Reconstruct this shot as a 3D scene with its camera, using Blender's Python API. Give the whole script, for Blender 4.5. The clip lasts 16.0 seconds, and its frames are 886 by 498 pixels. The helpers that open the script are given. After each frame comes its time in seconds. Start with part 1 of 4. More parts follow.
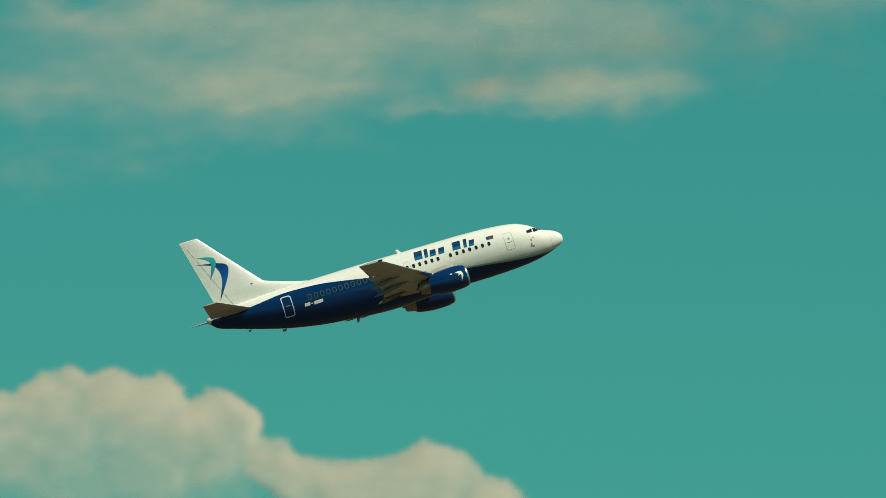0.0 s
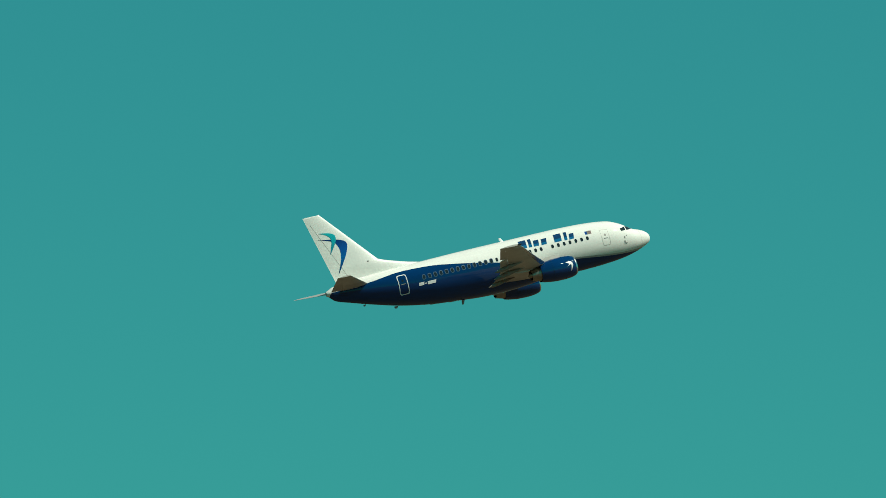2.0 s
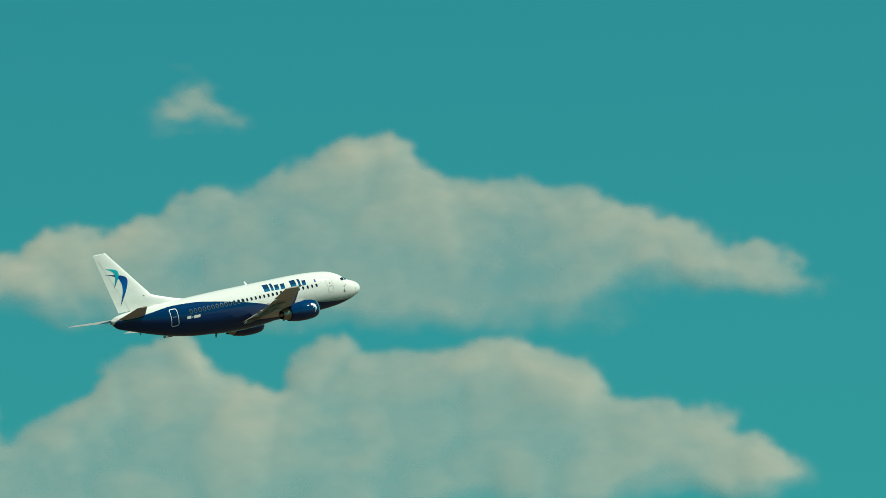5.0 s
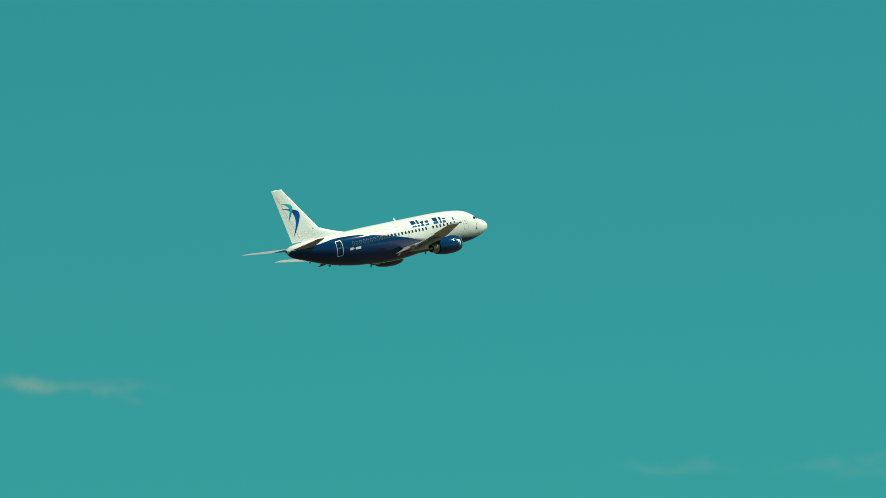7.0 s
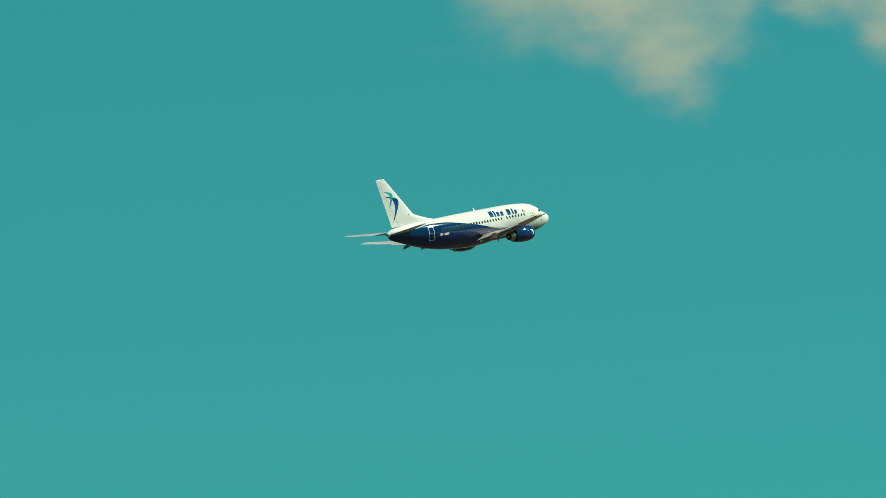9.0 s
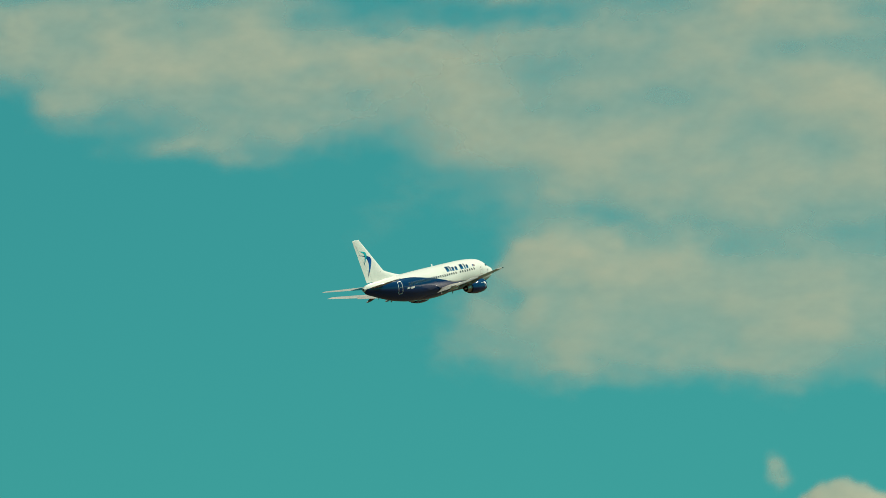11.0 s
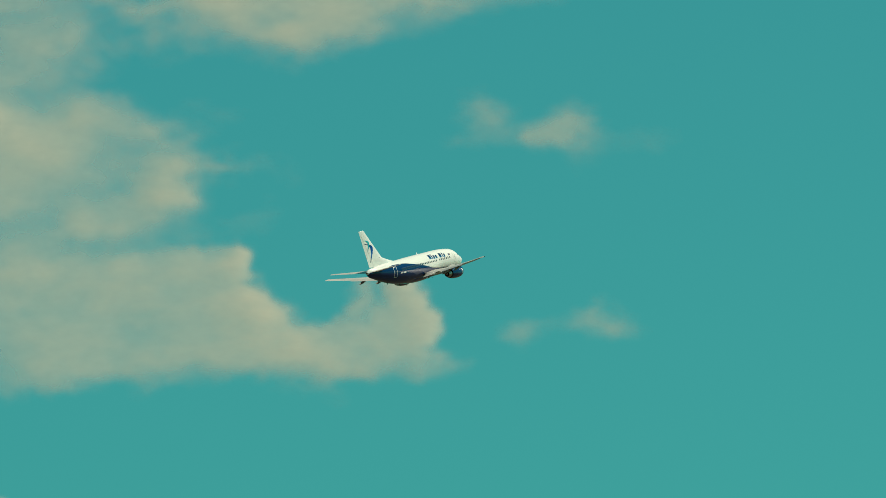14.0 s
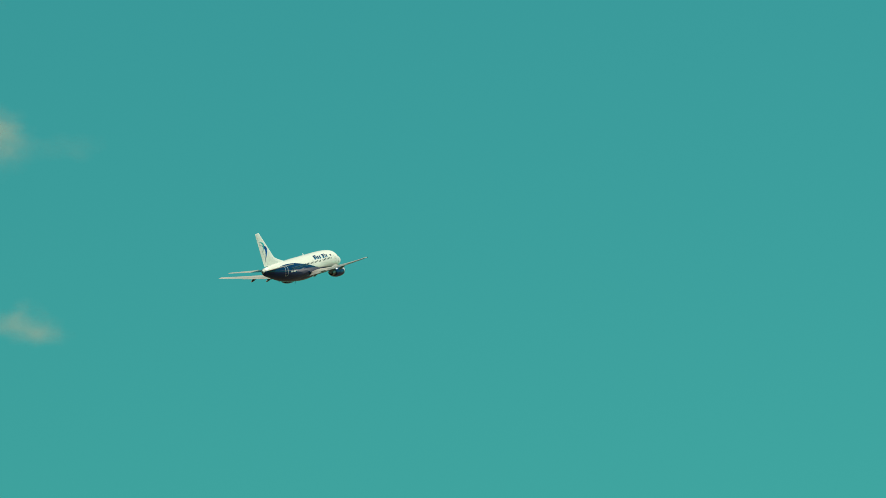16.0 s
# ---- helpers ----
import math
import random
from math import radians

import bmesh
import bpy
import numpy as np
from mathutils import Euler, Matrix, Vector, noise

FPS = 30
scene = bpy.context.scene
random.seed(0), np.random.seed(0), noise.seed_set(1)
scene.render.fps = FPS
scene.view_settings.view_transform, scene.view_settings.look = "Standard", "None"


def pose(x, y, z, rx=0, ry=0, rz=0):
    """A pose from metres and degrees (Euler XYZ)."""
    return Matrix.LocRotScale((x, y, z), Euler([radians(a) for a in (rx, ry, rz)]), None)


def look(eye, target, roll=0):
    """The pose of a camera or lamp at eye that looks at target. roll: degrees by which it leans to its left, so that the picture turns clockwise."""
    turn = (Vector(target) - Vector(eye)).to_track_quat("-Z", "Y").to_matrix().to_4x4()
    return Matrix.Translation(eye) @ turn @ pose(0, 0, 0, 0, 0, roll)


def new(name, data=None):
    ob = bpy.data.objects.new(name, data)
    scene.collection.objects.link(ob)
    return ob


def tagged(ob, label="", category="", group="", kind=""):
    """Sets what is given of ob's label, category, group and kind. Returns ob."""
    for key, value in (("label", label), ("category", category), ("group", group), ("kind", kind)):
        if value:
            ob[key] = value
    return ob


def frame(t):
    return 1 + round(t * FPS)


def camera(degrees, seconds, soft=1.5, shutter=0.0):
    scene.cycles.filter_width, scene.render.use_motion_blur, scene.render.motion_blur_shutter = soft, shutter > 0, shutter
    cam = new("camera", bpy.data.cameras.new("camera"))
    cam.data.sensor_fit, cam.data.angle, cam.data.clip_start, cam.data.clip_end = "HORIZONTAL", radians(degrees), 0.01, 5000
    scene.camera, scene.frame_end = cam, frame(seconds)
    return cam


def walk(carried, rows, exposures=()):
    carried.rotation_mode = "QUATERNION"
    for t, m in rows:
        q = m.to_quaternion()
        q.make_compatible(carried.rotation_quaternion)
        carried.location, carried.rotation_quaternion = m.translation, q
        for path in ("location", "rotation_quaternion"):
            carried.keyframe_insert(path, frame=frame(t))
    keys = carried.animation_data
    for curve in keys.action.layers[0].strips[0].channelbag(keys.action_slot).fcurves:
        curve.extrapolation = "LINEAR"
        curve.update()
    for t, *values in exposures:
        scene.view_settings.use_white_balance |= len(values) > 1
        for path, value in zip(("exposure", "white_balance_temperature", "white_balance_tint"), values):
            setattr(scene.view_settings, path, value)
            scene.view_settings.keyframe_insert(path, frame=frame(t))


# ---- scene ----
# ---- camera ----
# The aircraft hangs still and the camera travels back past it; lengths are true metres times SCALE,
# so that the fast pass keeps to a camera's permitted pace.
SCALE = 0.41
ROWS = [
    (0, 82.6002, 7.3976, -1.336), (0.2, 81.4537, 7.5112, -1.070), (0.4, 80.3937, 7.6274, -1.137), (0.5, 79.8436, 7.7498, -1.287),
    (0.6, 79.2494, 7.7766, -0.928), (1, 76.5578, 7.8150, -0.717), (1.5, 73.7084, 8.3609, 0.002), (2, 71.4555, 8.6621, 0.727),
    (2.4, 68.8491, 9.0150, 0.975), (2.5, 68.1129, 9.1679, 1.139), (2.8, 66.0373, 9.7018, 1.273), (3, 64.7260, 9.9611, 1.390),
    (3.1, 64.1433, 9.9530, 1.246), (3.5, 62.0416, 9.9841, 1.422), (3.8, 60.6033, 9.9782, 1.414), (4, 59.7044, 10.0058, 1.074),
    (4.2, 58.7933, 10.0350, 1.098), (4.5, 57.3968, 10.0901, 0.661), (4.7, 56.4263, 10.1232, 0.647), (6.8, 48.6307, 10.2215, 0.452),
    (7, 48.0445, 10.2163, 0.643), (7.5, 46.4511, 10.2817, 1.394), (8, 44.8999, 10.3337, 2.280), (8.2, 44.3833, 10.3394, 2.332),
    (10.3, 38.3624, 10.6830, -0.640), (10.5, 37.8765, 10.7719, -0.857), (11, 36.6700, 10.8155, -0.866), (11.5, 35.5519, 10.7695, -0.470),
    (12, 34.4331, 10.7604, 0.372), (12.5, 33.2781, 10.7659, 0.628), (13, 32.2581, 10.7690, 0.190), (13.5, 31.3264, 10.7875, -0.366),
    (14, 30.4989, 10.7778, -0.992), (14.5, 29.5288, 10.7642, -0.559), (15, 28.4626, 10.7521, -0.574), (15.5, 27.5098, 10.7362, -1.149),
    (16, 26.6262, 10.7376, -1.480),
]
PATH = [(-46.1189, -324.3261, -42.9932), (-563.3864, -10.3662, -81.2466), (-18.5060, 11.6372, -13.1423), (-1.9002, -1.3268, 3.4782)]


def eye_at(t):
    s = t / 16.0
    return Vector([sum(PATH[k][i] * s ** k for k in range(4)) for i in range(3)])


def heading(az, el):
    a, e = radians(az), radians(el)
    return Vector((math.cos(e) * math.cos(a), math.cos(e) * math.sin(a), math.sin(e)))


cam = camera(5.1365, 16.0, soft=0.85)
walk(cam, [(t, look(eye_at(t), eye_at(t) + heading(az, el) * 100, roll)) for t, az, el, roll in ROWS],
     exposures=[(0.0, 0.00, 6680, 14), (1.2, 0.09, 6450, 12), (2.5, 0.12, 6100, 10), (4.5, 0.18, 6050, 10), (7.0, 0.25, 6280, 10), (8.0, 0.29, 6300, 10),
                (10.5, 0.27, 6600, 10), (11.5, 0.19, 6650, 10), (12.5, 0.15, 6650, 10), (13.5, 0.17, 6650, 10), (14.5, 0.21, 6650, 10), (16.0, 0.23, 6650, 9)])

# ---- world and sun ----
SUN = Vector((0.47, -0.37, 0.80)).normalized()
world = bpy.data.worlds.new("sky")
world.use_nodes = True
scene.world = world
wn, wl = world.node_tree.nodes, world.node_tree.links
sky = wn.new("ShaderNodeTexSky")
sky.sky_type, sky.sun_disc = "NISHITA", False
sky.sun_elevation, sky.sun_rotation = math.asin(SUN.z), math.atan2(SUN.x, SUN.y)
sky.air_density, sky.dust_density, sky.ozone_density = 1.0, 0.6, 1.6
tone = wn.new("ShaderNodeMix")
tone.data_type, tone.blend_type = "RGBA", "MULTIPLY"
tone.inputs[0].default_value = 1.0
tone.inputs[7].default_value = (0.136, 0.73, 0.52, 1)
wl.new(sky.outputs[0], tone.inputs[6])
wl.new(tone.outputs[2], wn["Background"].inputs[0])
wn["Background"].inputs[1].default_value = 0.092

lamp = bpy.data.lights.new("sun", "SUN")
lamp.energy, lamp.angle, lamp.color = 5.0, radians(0.53), (1.0, 0.93, 0.76)
sun = new("sun", lamp)
sun.matrix_world = look(SUN * 50, (0, 0, 0))


# ---- materials ----
def material(name, colour, rough=0.5, metal=0.0, coat=0.0, grain=0.0, size=3.0, bump=0.0):
    """A painted or metal surface with large stains and fine grain."""
    m = bpy.data.materials.new(name)
    m.use_nodes = True
    n, l = m.node_tree.nodes, m.node_tree.links
    b = n["Principled BSDF"]
    b.inputs["Roughness"].default_value, b.inputs["Metallic"].default_value = rough, metal
    b.inputs["Coat Weight"].default_value, b.inputs["Coat Roughness"].default_value = coat, 0.04
    b.inputs["Base Color"].default_value = (*colour, 1)
    if grain:
        co = n.new("ShaderNodeTexCoord")
        big, fine = n.new("ShaderNodeTexNoise"), n.new("ShaderNodeTexNoise")
        big.inputs["Scale"].default_value, big.inputs["Detail"].default_value = 1 / size, 4
        fine.inputs["Scale"].default_value, fine.inputs["Detail"].default_value = 9 / size, 6
        mix = n.new("ShaderNodeMath")
        mix.operation = "MULTIPLY_ADD"
        mix.inputs[1].default_value = 0.45
        ramp = n.new("ShaderNodeMapRange")
        ramp.inputs[1].default_value, ramp.inputs[2].default_value = 0.45, 0.95
        ramp.inputs[3].default_value, ramp.inputs[4].default_value = 1 - grain, 1 + grain * 0.4
        hue = n.new("ShaderNodeMix")
        hue.data_type, hue.blend_type = "RGBA", "MULTIPLY"
        hue.inputs[0].default_value = 1.0
        hue.inputs[6].default_value = (*colour, 1)
        for t in (big, fine):
            l.new(co.outputs["Object"], t.inputs["Vector"])
        l.new(fine.outputs[0], mix.inputs[0])
        l.new(big.outputs[0], mix.inputs[2])
        l.new(mix.outputs[0], ramp.inputs[0])
        l.new(ramp.outputs[0], hue.inputs[7])
        l.new(hue.outputs[2], b.inputs["Base Color"])
        if bump:
            bp = n.new("ShaderNodeBump")
            bp.inputs["Strength"].default_value, bp.inputs["Distance"].default_value = bump, 0.02
            l.new(fine.outputs[0], bp.inputs["Height"])
            l.new(bp.outputs[0], b.inputs["Normal"])
    return m


# waterline between white and blue paint: metres behind the nose, height
WATERLINE = [(0.0, -1.15), (1.4, -1.28), (2.6, -1.33), (4.7, -1.23), (6.5, -1.03), (8.5, -0.80), (11.4, -0.52), (13.5, 0.02),
             (15.1, 0.40), (16.7, 0.74), (19.0, 1.18), (20.5, 1.42), (22.1, 1.53), (23.6, 1.55), (25.1, 1.40), (26.3, 1.27),
             (28.0, 1.18), (29.8, 1.22)]


def livery(name, white, blue, grey):
    """White upper and blue lower fuselage paint, parted by a sweeping waterline with a thin grey cheat line forward."""
    m = material(name, white, 0.40, 0.0, 0.7)
    m.node_tree.nodes["Principled BSDF"].inputs["Specular IOR Level"].default_value = 0.0
    n, l = m.node_tree.nodes, m.node_tree.links
    b = n["Principled BSDF"]
    co, sep = n.new("ShaderNodeTexCoord"), n.new("ShaderNodeSeparateXYZ")
    l.new(co.outputs["Object"], sep.inputs[0])

    def calc(op, a, c):
        k = n.new("ShaderNodeMath")
        k.operation = op
        for i, v in enumerate((a, c)):
            if isinstance(v, (int, float)):
                k.inputs[i].default_value = v
            else:
                l.new(v, k.inputs[i])
        return k.outputs[0]

    along = calc("DIVIDE", sep.outputs[0], -30.0)
    curve = n.new("ShaderNodeFloatCurve")
    pts = curve.mapping.curves[0].points
    for i, (s, z) in enumerate(WATERLINE):
        x, y = s / 30.0, (z + 2) / 4
        if i == 0:
            pts[0].location = (x, y)
        elif i == len(WATERLINE) - 1:
            pts[len(pts) - 1].location = (x, y)
        else:
            pts.new(x, y)
    curve.mapping.update()
    l.new(along, curve.inputs[1])
    line = calc("SUBTRACT", calc("MULTIPLY", curve.outputs[0], 4.0), 2.0)
    low = calc("LESS_THAN", sep.outputs[2], line)
    band = calc("MULTIPLY", calc("LESS_THAN", sep.outputs[2], calc("ADD", line, 0.13)), calc("LESS_THAN", along, 0.42))
    # grime along the skin: broad streaks and fine specks
    streak, speck = n.new("ShaderNodeTexNoise"), n.new("ShaderNodeTexNoise")
    st = n.new("ShaderNodeMapping")
    st.inputs["Scale"].default_value = (0.12, 1.0, 1.0)
    l.new(co.outputs["Object"], st.inputs[0])
    l.new(st.outputs[0], streak.inputs["Vector"])
    l.new(co.outputs["Object"], speck.inputs["Vector"])
    streak.inputs["Scale"].default_value, streak.inputs["Detail"].default_value = 1.6, 5
    speck.inputs["Scale"].default_value = 7.0
    dirt = n.new("ShaderNodeMapRange")
    dirt.inputs[1].default_value, dirt.inputs[2].default_value = 0.7, 1.3
    dirt.inputs[3].default_value, dirt.inputs[4].default_value = 0.90, 1.04
    l.new(calc("ADD", streak.outputs[0], calc("MULTIPLY", speck.outputs[0], 0.8)), dirt.inputs[0])

    def blend(kind, fac, a, c):
        k = n.new("ShaderNodeMix")
        k.data_type, k.blend_type = "RGBA", kind
        for i, v in ((0, fac), (6, a), (7, c)):
            if isinstance(v, (int, float)):
                k.inputs[i].default_value = v
            elif isinstance(v, tuple):
                k.inputs[i].default_value = (*v, 1)
            else:
                l.new(v, k.inputs[i])
        return k.outputs[2]

    paint = blend("MIX", low, blend("MIX", band, white, grey), blue)
    l.new(blend("MULTIPLY", 1.0, paint, dirt.outputs[0]), b.inputs["Base Color"])
    return m


WHITE, BLUE = (0.77, 0.787, 0.73), (0.0015, 0.029, 0.112)
M_SKIN = livery("fuselage_paint", WHITE, BLUE, (0.38, 0.39, 0.37))
M_WHITE = material("white_paint", WHITE, 0.25, 0, 0.4, 0.10, 2.0)
M_BLUE = material("blue_paint", BLUE, 0.40, 0, 1.0, 0.15, 1.5)
M_BLUE.node_tree.nodes["Principled BSDF"].inputs["Specular IOR Level"].default_value = 0.0
M_GREY = material("grey_wing_paint", (0.50, 0.48, 0.43), 0.40, 0, 0.05, 0.22, 1.6, 0.05)
M_DIRTY = material("grimy_grey_paint", (0.20, 0.175, 0.14), 0.6, 0, 0, 0.3, 0.6)
M_METAL = material("bare_metal", (0.72, 0.70, 0.66), 0.25, 1.0, 0, 0.12, 0.7)
M_HOT = material("heat_stained_metal", (0.36, 0.33, 0.28), 0.38, 1.0, 0, 0.3, 0.5)
M_DARK = material("dark_inlet", (0.015, 0.015, 0.017), 0.6, 0, 0, 0.2, 0.5)
M_GLASS = material("dark_window_glass", (0.012, 0.014, 0.018), 0.08, 0, 0.5)
M_FRAME = material("window_surround", (0.034, 0.088, 0.15), 0.4, 0, 0, 0.1, 0.4)
M_SWOOP = material("royal_blue_paint", (0.006, 0.06, 0.26), 0.3, 0, 0.4, 0.15, 0.8)
M_NAVY = material("title_navy_paint", (0.008, 0.045, 0.12), 0.3, 0, 0.3, 0.15, 0.5)
M_LINE = material("seam_grey", (0.25, 0.25, 0.23), 0.5, 0, 0, 0.1, 0.5)
M_SEAM = material("panel_gap", (0.54, 0.54, 0.49), 0.5, 0, 0, 0.1, 0.5)
M_RED = material("flag_red", (0.055, 0.006, 0.010), 0.4)
M_YELLOW = material("flag_yellow", (0.06, 0.042, 0.014), 0.4)
M_DEEP = material("title_blue_paint", (0.008, 0.12, 0.26), 0.3, 0, 0.3, 0.15, 0.5)
M_CHALK = material("white_marking", (0.78, 0.79, 0.78), 0.35, 0, 0.2)
def shaded_paint(m, stops):
    """Turns a plain paint into a livery colour that runs from one tone to the next with height: (height, colour)."""
    n, l = m.node_tree.nodes, m.node_tree.links
    co, sep, run, ramp = n.new("ShaderNodeTexCoord"), n.new("ShaderNodeSeparateXYZ"), n.new("ShaderNodeMapRange"), n.new("ShaderNodeValToRGB")
    l.new(co.outputs["Object"], sep.inputs[0])
    l.new(sep.outputs[2], run.inputs[0])
    lo, hi = stops[0][0], stops[-1][0]
    run.inputs[1].default_value, run.inputs[2].default_value = lo, hi
    for k, (z, colour) in enumerate(stops):
        f = (z - lo) / (hi - lo)
        e = ramp.color_ramp.elements[k] if k < 2 else ramp.color_ramp.elements.new(f)
        if k == 1 and len(stops) > 2:
            e.position = f
        e.color = (*colour, 1)
    l.new(run.outputs[0], ramp.inputs[0])
    l.new(ramp.outputs[0], n["Principled BSDF"].inputs["Base Color"])


M_BIRD = material("bird_blue_paint", (0.006, 0.06, 0.26), 0.3, 0, 0.4)
shaded_paint(M_BIRD, [(2.5, (0.004, 0.022, 0.07)), (4.0, (0.006, 0.11, 0.36)), (4.8, (0.006, 0.07, 0.30)), (5.9, (0.006, 0.022, 0.09))])
M_WINGTEAL = material("bird_turquoise_paint", (0.02, 0.42, 0.46), 0.25, 0, 0.4)
shaded_paint(M_WINGTEAL, [(4.4, (0.01, 0.17, 0.26)), (5.4, (0.015, 0.36, 0.42)), (6.45, (0.02, 0.42, 0.45))])
# gloss only from the lacquer over these dark paints
for lacquered in (M_NAVY, M_DEEP, M_SWOOP, M_BIRD, M_WINGTEAL):
    lacquered.node_tree.nodes["Principled BSDF"].inputs["Specular IOR Level"].default_value = 0.0
for lacquered in (M_NAVY, M_DEEP, M_SWOOP, M_BIRD, M_WINGTEAL, M_SKIN, M_BLUE):
    lacquered.node_tree.nodes["Principled BSDF"].inputs["Coat Roughness"].default_value = 0.055


# ---- building blocks ----
def part(name, bm, mat, parent, label="", smooth=True, kind=""):
    """Links a bmesh as one mesh object under a thing or a part."""
    me = bpy.data.meshes.new(name)
    bmesh.ops.recalc_face_normals(bm, faces=bm.faces)
    bm.to_mesh(me)
    bm.free()
    for k in (mat if isinstance(mat, (list, tuple)) else [mat]):
        me.materials.append(k)
    if smooth:
        me.shade_smooth()
        me.set_sharp_from_angle(angle=radians(38))
    ob = new(name, me)
    ob.parent = parent
    return tagged(ob, label, kind=kind)


def spline(xs, ys, x):
    """A monotone-looking cubic through the stations."""
    i = max(0, min(len(xs) - 2, next((k for k in range(len(xs) - 1) if x <= xs[k + 1]), len(xs) - 2)))

    def slope(k):
        if k <= 0 or k >= len(xs) - 1:
            return None
        a, b = (ys[k] - ys[k - 1]) / (xs[k] - xs[k - 1]), (ys[k + 1] - ys[k]) / (xs[k + 1] - xs[k])
        return 0.0 if a * b <= 0 else 2 * a * b / (a + b)

    h, d = xs[i + 1] - xs[i], (ys[i + 1] - ys[i]) / (xs[i + 1] - xs[i])
    m0, m1 = slope(i), slope(i + 1)
    m0, m1 = d if m0 is None else m0, d if m1 is None else m1
    t = (x - xs[i]) / h
    return ((2 * t ** 3 - 3 * t * t + 1) * ys[i] + (t ** 3 - 2 * t * t + t) * h * m0
            + (3 * t * t - 2 * t ** 3) * ys[i + 1] + (t ** 3 - t * t) * h * m1)


# fuselage stations behind the nose: crown height, keel height, half width
STATION = [0, .04, .12, .35, .9, 1.5, 2.05, 2.65, 3.75, 5.4, 7, 9, 16, 18, 20, 22, 24, 26, 28, 29.3, 29.75]
CROWN = [-.42, -.22, -.06, .16, .45, .66, 1.02, 1.40, 1.82, 2.03, 2.12, 2.16, 2.16, 2.15, 2.12, 2.09, 2.05, 1.97, 1.85, 1.68, 1.50]
KEEL = [-.42, -.58, -.72, -.90, -1.14, -1.34, -1.48, -1.60, -1.73, -1.83, -1.87, -1.88, -1.93, -1.92, -1.80, -1.52, -1.12, -.58, .02, .45, .85]
WIDTH = [0, .17, .32, .56, .88, 1.12, 1.30, 1.46, 1.69, 1.84, 1.88, 1.88, 1.88, 1.88, 1.85, 1.74, 1.52, 1.20, .78, .45, .28]


def section(s):
    c, k, w = (spline(STATION, a, s) for a in (CROWN, KEEL, WIDTH))
    return c, k, max(w, 0.0), c - (c - k) * 0.47


def skin(s, z):
    """Half width of the fuselage at a station and a height."""
    c, k, w, m = section(s)
    h = (c - m) if z > m else (m - k)
    return w * math.sqrt(max(0.0, 1 - ((z - m) / h) ** 2))


def skin_point(s, z, side=-1, off=0.006):
    y = skin(s, z)
    c, k, w, m = section(s)
    h = (c - m) if z > m else (m - k)
    nrm = Vector((0, y / max(w, .01) ** 2, (z - m) / h ** 2))
    nrm = nrm.normalized() * off if nrm.length else Vector((0, off, 0))
    return Vector((-s, side * (y + nrm.y), z + nrm.z))


def loft(rings, caps=True):
    """Skins a run of closed rings of equal count."""
    bm = bmesh.new()
    rows = [[bm.verts.new(p) for p in r] for r in rings]
    for a, b in zip(rows, rows[1:]):
        n = len(a)
        for i in range(n):
            bm.faces.new((a[i], a[(i + 1) % n], b[(i + 1) % n], b[i]))
    if caps:
        bm.faces.new(rows[0])
        bm.faces.new(rows[-1][::-1])
    return bm


def plate(outline, place, step=0.1, thick=0.004):
    """A flat outline (a, b) cut into small pieces and laid on a surface by place(a, b, off), with a little thickness."""
    bm = bmesh.new()
    f = bm.faces.new([bm.verts.new((a, b, 0)) for a, b in outline])
    for axis in (0, 1):
        lo, hi = min(p[axis] for p in outline), max(p[axis] for p in outline)
        for i in range(1, int((hi - lo) / step) + 1):
            v = Vector((0, 0, 0))
            v[axis] = lo + i * step
            nrm = Vector((0, 0, 0))
            nrm[axis] = 1
            bmesh.ops.bisect_plane(bm, geom=bm.verts[:] + bm.edges[:] + bm.faces[:], plane_co=v, plane_no=nrm)
    bmesh.ops.triangulate(bm, faces=bm.faces[:])
    top = bmesh.ops.extrude_face_region(bm, geom=bm.faces[:])
    up = {v for v in top["geom"] if isinstance(v, bmesh.types.BMVert)}
    for v in bm.verts:
        v.co = place(v.co.x, v.co.y, 0.004 + thick if v in up else 0.002)
    return bm


def rounded(a0, a1, b0, b1, r, n=3):
    """A rounded rectangle's outline."""
    out = []
    for ca, cb, q in ((a1 - r, b1 - r, 0), (a0 + r, b1 - r, 1), (a0 + r, b0 + r, 2), (a1 - r, b0 + r, 3)):
        for i in range(n + 1):
            g = (q + i / n) * math.pi / 2
            out.append((ca + r * math.cos(g), cb + r * math.sin(g)))
    return out


def smooth_outline(pts, n=4):
    """Rounds a closed outline; points given twice stay sharp."""
    out, k = [], len(pts)
    for i in range(k):
        p0, p1, p2, p3 = (Vector(pts[(i + j) % k]) for j in (-1, 0, 1, 2))
        if (p2 - p1).length < 1e-6:
            continue
        m1 = Vector((0, 0)) if (p1 - p0).length < 1e-6 else (p2 - p0) * 0.5
        m2 = Vector((0, 0)) if (p3 - p2).length < 1e-6 else (p3 - p1) * 0.5
        for j in range(n):
            t = j / n
            q = ((2 * t ** 3 - 3 * t * t + 1) * p1 + (t ** 3 - 2 * t * t + t) * m1 + (3 * t * t - 2 * t ** 3) * p2 + (t ** 3 - t * t) * m2)
            out.append((q.x, q.y))
    return out


